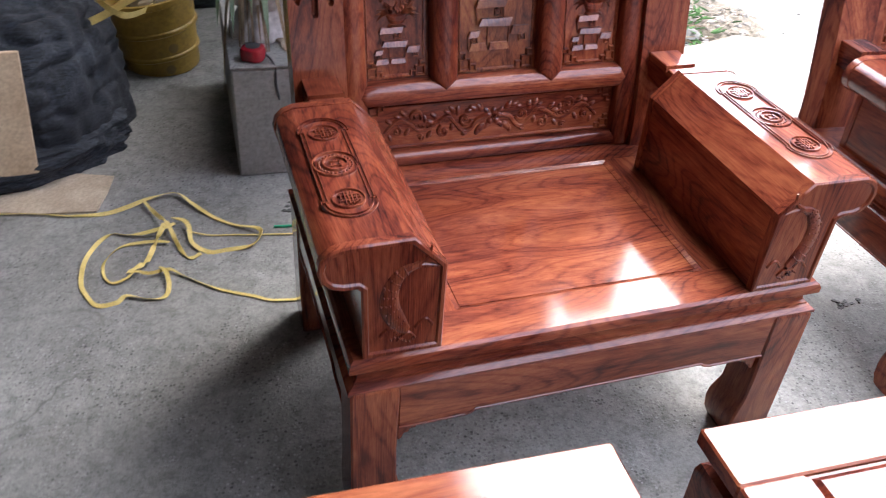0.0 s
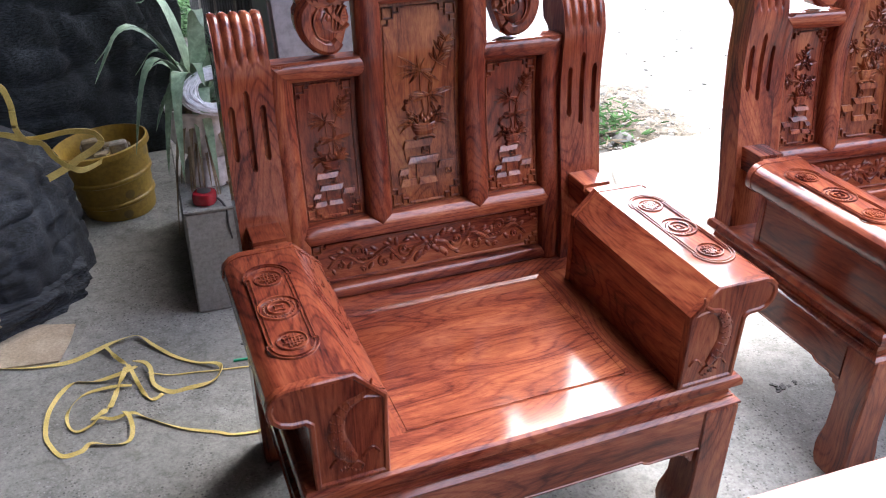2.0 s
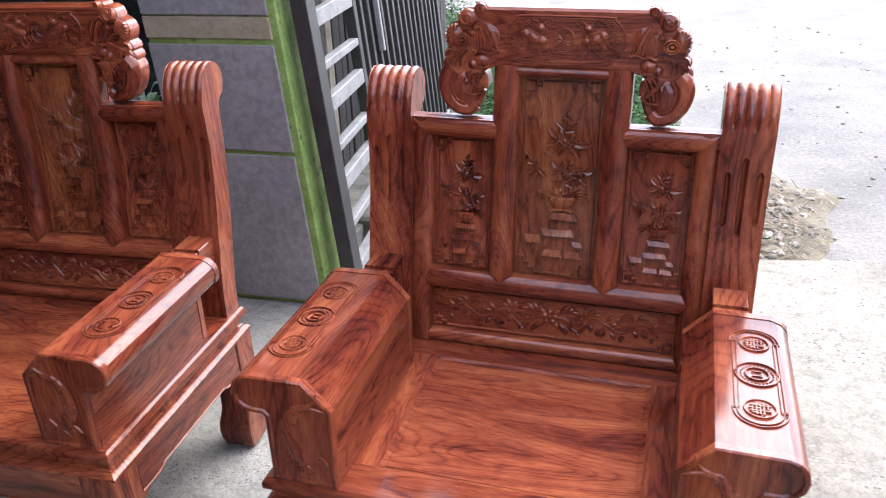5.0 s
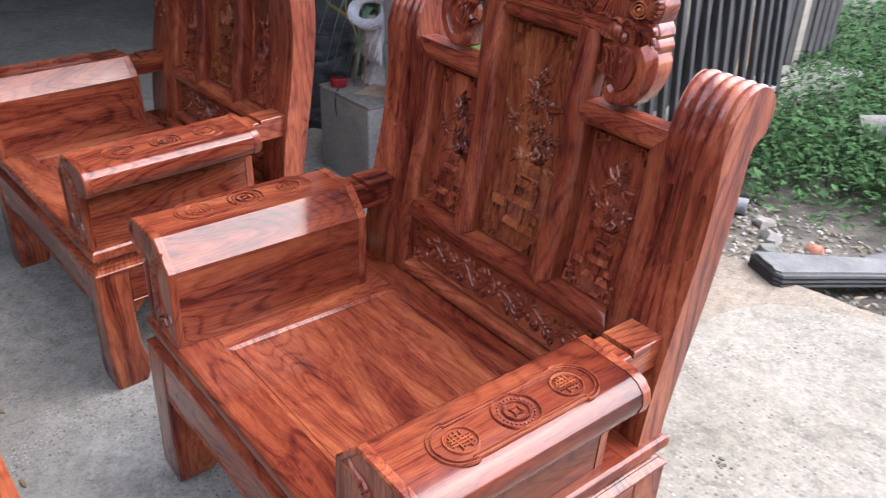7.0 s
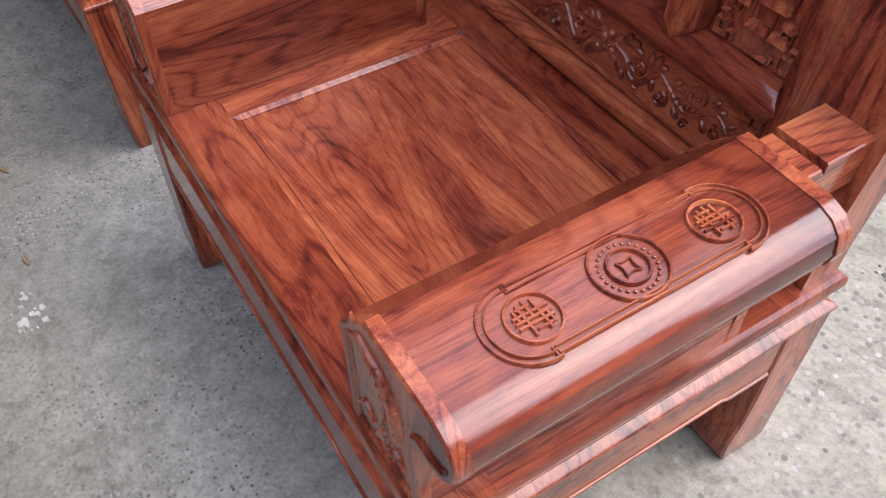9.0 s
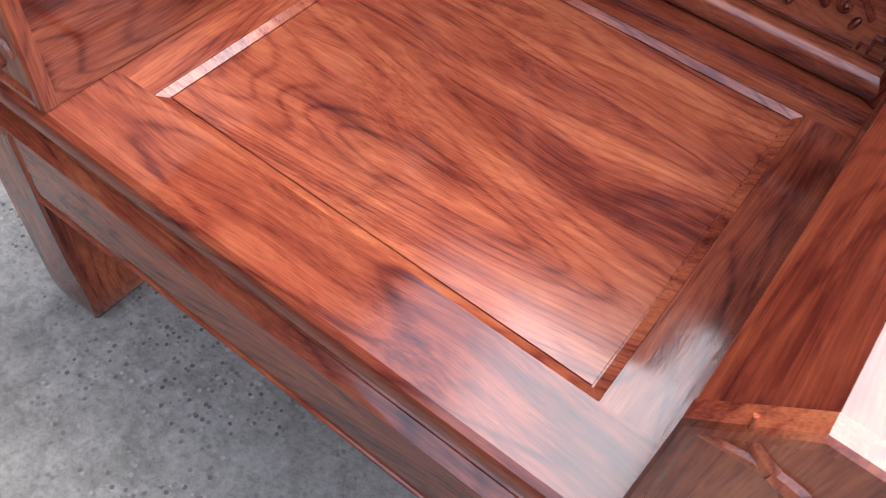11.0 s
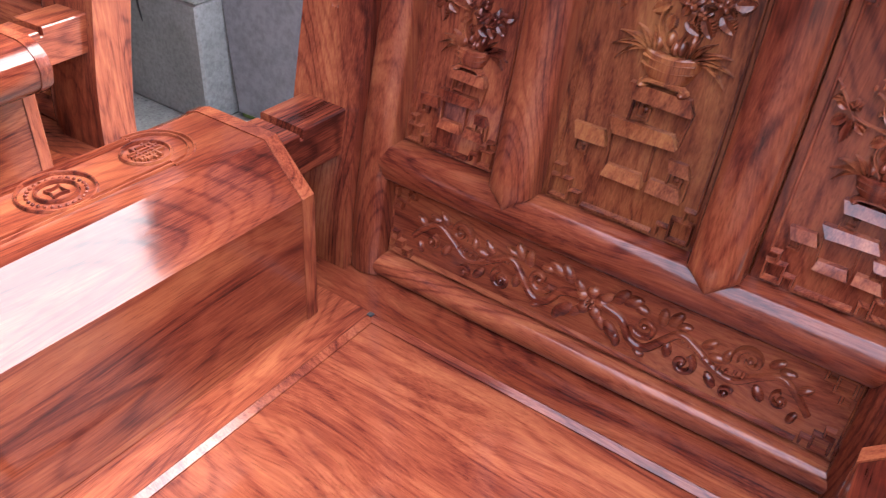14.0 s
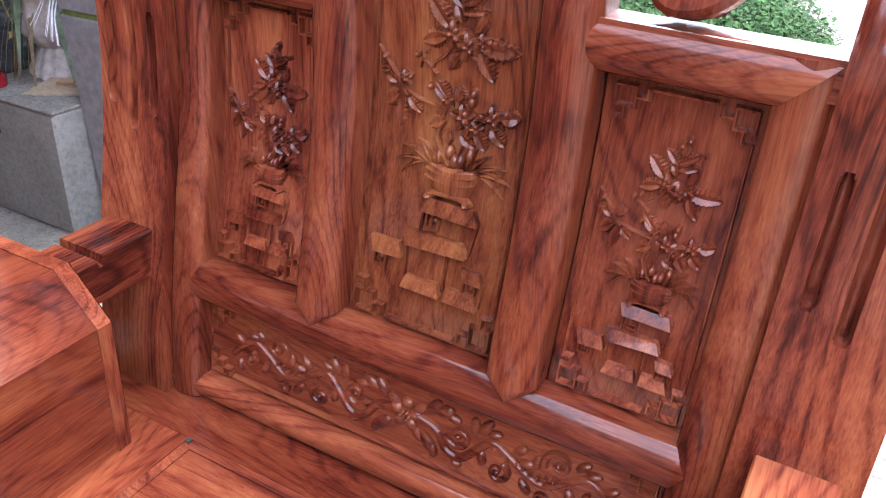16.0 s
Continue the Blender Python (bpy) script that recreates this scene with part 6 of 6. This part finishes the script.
g = Geo()
r3 = random.Random(4)
count = 0
while count < 27000:
    x, y = r3.uniform(-2.8, 0.5), 2.2 + 6.6 * r3.random() ** 1.7
    if not in_bed(x, y) or thick(x, y) < r3.uniform(0.0, 0.75):
        continue
    count += 1
    h = max(0.0, r3.random()) * (0.12 + 0.12 * max(0, min(1.3, thick(x, y)))) + 0.01
    s = r3.uniform(0.022, 0.05)
    q, tip = r3.uniform(0, 6.283), r3.uniform(-0.5, 0.75)
    c, n = math.cos(q), math.sin(q)
    base = len(g.v)
    for u, v, lift in ((0, 0, 0), (0.5, -0.34, 0.1), (0.5, 0.34, 0.1), (1.1, 0, -0.1), (0.55, 0, -0.02)):
        g.v.append((x + (c * u - n * v) * s, y + (n * u + c * v) * s, -0.13 + h + (lift + tip * u) * s))
    g.f += [(base, base + 1, base + 4), (base, base + 4, base + 2), (base + 1, base + 3, base + 4), (base + 4, base + 3, base + 2)]
tagged(part("weeds", g, LEAF, smooth=False), "dense low green weeds growing on the soil", "weeds", kind="stuff")
g = Geo()
count = 0
while count < 2600:
    x, y = r3.uniform(-2.6, 0.5), 2.3 + 6.4 * r3.random() ** 1.2
    edge_grass = y > 3.6 and x > -0.55
    if not in_bed(x, y) or (not edge_grass and (thick(x, y) < 0.5 or r3.random() > 0.10 + 0.25 * (y > 5))):
        continue
    count += 1
    h, q, w = r3.uniform(0.08, 0.30), r3.uniform(0, 6.283), r3.uniform(0.002, 0.005)
    c, n, b = math.cos(q), math.sin(q), r3.uniform(0.02, 0.12)
    base = len(g.v)
    for u in (0, 0.5, 1.0):
        for v in (-1, 1):
            g.v.append((x + c * b * u * u - n * v * w * (1 - 0.9 * u), y + n * b * u * u + c * v * w * (1 - 0.9 * u), -0.13 + h * u))
    g.f += [(base, base + 1, base + 3, base + 2), (base + 2, base + 3, base + 5, base + 4)]
tagged(part("grass", g, GRASS, smooth=False), "light green grass along the road edge", "grass", kind="stuff")


def stone(g, x, y, z, s, r, flatness=0.6):
    rings, off = [], Vector((r.uniform(0, 9), r.uniform(0, 9), 0))
    for e in np.linspace(-1.3, 1.3, 6):
        row = []
        for q in np.linspace(0, 6.283, 9, endpoint=False):
            d = Vector((math.cos(q) * math.cos(e), math.sin(q) * math.cos(e), math.sin(e)))
            f = s * (1 + 0.45 * noise.noise(d * 1.3 + off))
            row.append((x + d.x * f, y + d.y * f * 0.8, z + d.z * f * flatness))
        rings.append(row)
    g.loft(rings)


g = Geo()
for k in range(700):
    x, y = r3.uniform(-1.0, 0.35), 1.98 + 0.95 * r3.random() ** 1.2
    leaf(g, x, y, r3.uniform(0.015, 0.045), r3.uniform(0.006, 0.018), r3.uniform(0, 6.3), 0.005, lambda a, b, d: (a, b, -0.128 + d + 0.002 * (k % 4)))
tagged(part("leaf_litter", g, LITTER, smooth=False), "brown leaf litter and wood chips on the soil", "litter", kind="stuff")
g = Geo()
for k in range(900):
    x, y = r3.uniform(-1.0, 0.42), 1.98 + 0.95 * r3.random() ** 1.4
    stone(g, x, y, -0.127, r3.uniform(0.004, 0.016), r3)
for k in range(240):
    x, y = r3.uniform(0.3, 4.5), r3.uniform(2.5, 8.5)
    stone(g, x, y, -0.158, r3.uniform(0.006, 0.018), r3)
tagged(part("pebbles", g, PEBBLE), "pebbles and grit scattered over soil and road", "pebbles", kind="stuff")
# a low heap of dry sweepings beside the apron: earth, grit, straw and a few weeds
HEAP = (0.66, 3.05)


def heap_top(x, y):
    u, v = (x - HEAP[0]) / 0.40, (y - HEAP[1]) / 0.78
    rise = 1 - math.hypot(u, v) + 0.35 * noise.noise(Vector((x * 3.1, y * 3.1, 4.0)))
    return -0.185 + 0.075 * min(1.0, max(0.0, rise * 1.6 + 0.35)) + 0.012 * noise.noise(Vector((x * 14, y * 14, 1.0)))


g = Geo()
g.grid([[(x, y, heap_top(x, y)) for x in np.linspace(0.1, 1.3, 46)] for y in np.linspace(2.15, 4.1, 70)])
tagged(part("debris_heap", g, SWEEPINGS), "low heap of dry earth and yard sweepings", "debris heap", kind="stuff")
g, grit, green = Geo(), Geo(), Geo()
for k in range(900):
    x, y = HEAP[0] + r3.gauss(0, 0.17), HEAP[1] + r3.gauss(0, 0.34)
    z = heap_top(x, y)
    if z < -0.150:
        continue
    q, n, w = r3.uniform(0, 6.283), r3.uniform(0.04, 0.13), r3.uniform(0.0015, 0.004)
    c, e, up = math.cos(q), math.sin(q), r3.uniform(0.0, 0.03)
    base = len(g.v)
    g.v += [(x - e * w, y + c * w, z + 0.004), (x + e * w, y - c * w, z + 0.004), (x + c * n + e * w, y + e * n - c * w, z + 0.006 + up), (x + c * n - e * w, y + e * n + c * w, z + 0.006 + up)]
    g.f.append((base, base + 1, base + 2, base + 3))
    if k % 4 == 0:
        stone(grit, x + 0.03, y, heap_top(x + 0.03, y), r3.uniform(0.008, 0.028), r3)
tagged(part("straw", g, LITTER, smooth=False), "dry straw strewn over the heap", "straw", kind="stuff")
tagged(part("grit", grit, PEBBLE), "pale grit and broken stone on the heap", "grit", kind="stuff")
for k in range(230):
    x, y = 0.40 + r3.gauss(0, 0.085), 2.72 + r3.gauss(0, 0.15)
    q, n, h = r3.uniform(0, 6.283), r3.uniform(0.03, 0.07), r3.random() * 0.07
    leaf(green, x, y, n, n * 0.3, q, 0.006, lambda a, b, d: (a, b, heap_top(x, y) + 0.01 + h + d + 0.4 * math.hypot(a - x, b - y)))
tagged(part("heap_weeds", green, GRASS, smooth=False), "light green weeds sprouting beside the heap", "weeds", kind="stuff")

for x, y, s, mat in ((0.43, 2.56, 0.065, DARK_CONCRETE), (0.56, 3.50, 0.14, PEBBLE), (0.70, 3.30, 0.06, PEBBLE), (-0.47, 2.72, 0.055, PEBBLE), (-0.30, 2.50, 0.06, DARK_CONCRETE), (-0.38, 2.62, 0.05, DARK_CONCRETE), (-0.21, 2.68, 0.04, CLAY), (-0.24, 2.42, 0.05, PEBBLE), (-0.62, 2.36, 0.03, SOIL), (-0.95, 2.5, 0.03, PEBBLE), (0.32, 2.86, 0.11, PEBBLE), (-1.05, 4.15, 0.08, GRAVEL)):
    g = Geo()
    stone(g, x, y, -0.12, s, r3)
    tagged(part("stone", g, mat), "red clay brick lump among the weeds" if mat is CLAY else "dusty stone lying on the soil", "stone", "stones on the soil")

pipe = thing("pipe_piece", "short piece of grey pipe lying on the soil", "pipe", at=pose(-0.63, 2.72, -0.088, 0, 90, 24))
g = Geo()
turned(g, [(0.036, -0.055), (0.038, -0.05), (0.038, 0.05), (0.036, 0.055), (0.030, 0.055), (0.029, 0.0), (0.028, -0.02)], (0, 0, 0), 20, caps=(False, True))
part("wall", g, GREY_STEEL, pipe)
g = Geo()
rings = [[(x, 0.085 * math.cos(q) * (1 - 0.1 * k), 0.085 * math.sin(q)) for q in np.linspace(0, 6.283, 14, endpoint=False)] for k, x in enumerate((-0.26, -0.25, 0.0, 0.25))]
g.loft(rings)
ob = tagged(part("log", g, GRAVEL), "pale fallen log half hidden in the weeds", "log")
ob.matrix_world = pose(-0.47, 3.98, 0.045, 8, -4, 44)

rubber = thing("rubber_tube", "flattened old black rubber tube covered with dust", "rubber tube")


def flat_hose(line, w0, w1):
    """A flattened length of tube: dusty top, black ribbed sides."""
    pts, rows = smooth_line(line, 6), []
    n = len(pts)
    for i, p in enumerate(pts):
        d = pts[min(i + 1, n - 1)] - pts[max(i - 1, 0)]
        d = d[:2] / np.linalg.norm(d[:2])
        w = (w0 + (w1 - w0) * i / (n - 1)) * (0.8 if i == 0 else 1)
        rows.append([(p[0] + d[1] * w * v, p[1] - d[0] * w * v, p[2] + z) for v, z in ((-1, 0.0), (-1.05, 0.03), (-0.92, 0.058), (-0.6, 0.063), (0, 0.060), (0.6, 0.063), (0.92, 0.058), (1.05, 0.03), (1, 0.0))])
    g = Geo()
    g.loft(rows)
    part("body", g, DUSTY_RUBBER, rubber)
    for z in (0.006, 0.024, 0.042):
        g = Geo()
        loop = [(a[0], a[1], a[2] - 0.03 + z) for a in (r_[1] for r_ in reversed(rows))] + [(a[0], a[1], a[2] - 0.03 + z) for a in (r_[7] for r_ in rows)]
        tube(g, loop, 0.010, 7)
        part("rib", g, BLACK_RUBBER, rubber)


flat_hose([(-0.13, 2.12, -0.005), (-0.07, 2.26, -0.03), (0.0, 2.43, -0.06), (0.09, 2.62, -0.09), (0.20, 2.76, -0.10), (0.34, 2.93, -0.10), (0.55, 3.20, -0.10)], 0.085, 0.035)
flat_hose([(0.045, 2.60, -0.09), (0.075, 2.76, -0.095), (0.095, 2.95, -0.095), (0.13, 3.30, -0.09)], 0.045, 0.035)
g = Geo()
for k in range(26):
    x, y = 0.2 + r3.uniform(-0.1, 0.28), 2.35 + r3.uniform(-0.15, 0.3)
    leaf(g, x, y, r3.uniform(0.04, 0.12), 0.012, r3.uniform(0, 6.3), 0.006, lambda a, b, d: (a, b, -0.11 + d + 0.02 * (k % 3)))
tagged(part("straw_litter", g, DRY_LEAF), "dry stalks and litter beside the rubber tube", "litter", kind="stuff")

g = Geo()
g.box((-0.03, -0.012, 0), (0.06, 0.012, 0.7), 0.003)
ob = tagged(part("loose_plank", g, BOARD), "pale loose plank leaning behind the gate", "plank")
ob.matrix_world = pose(-1.16, 3.35, -0.15, -6, 12, 80)
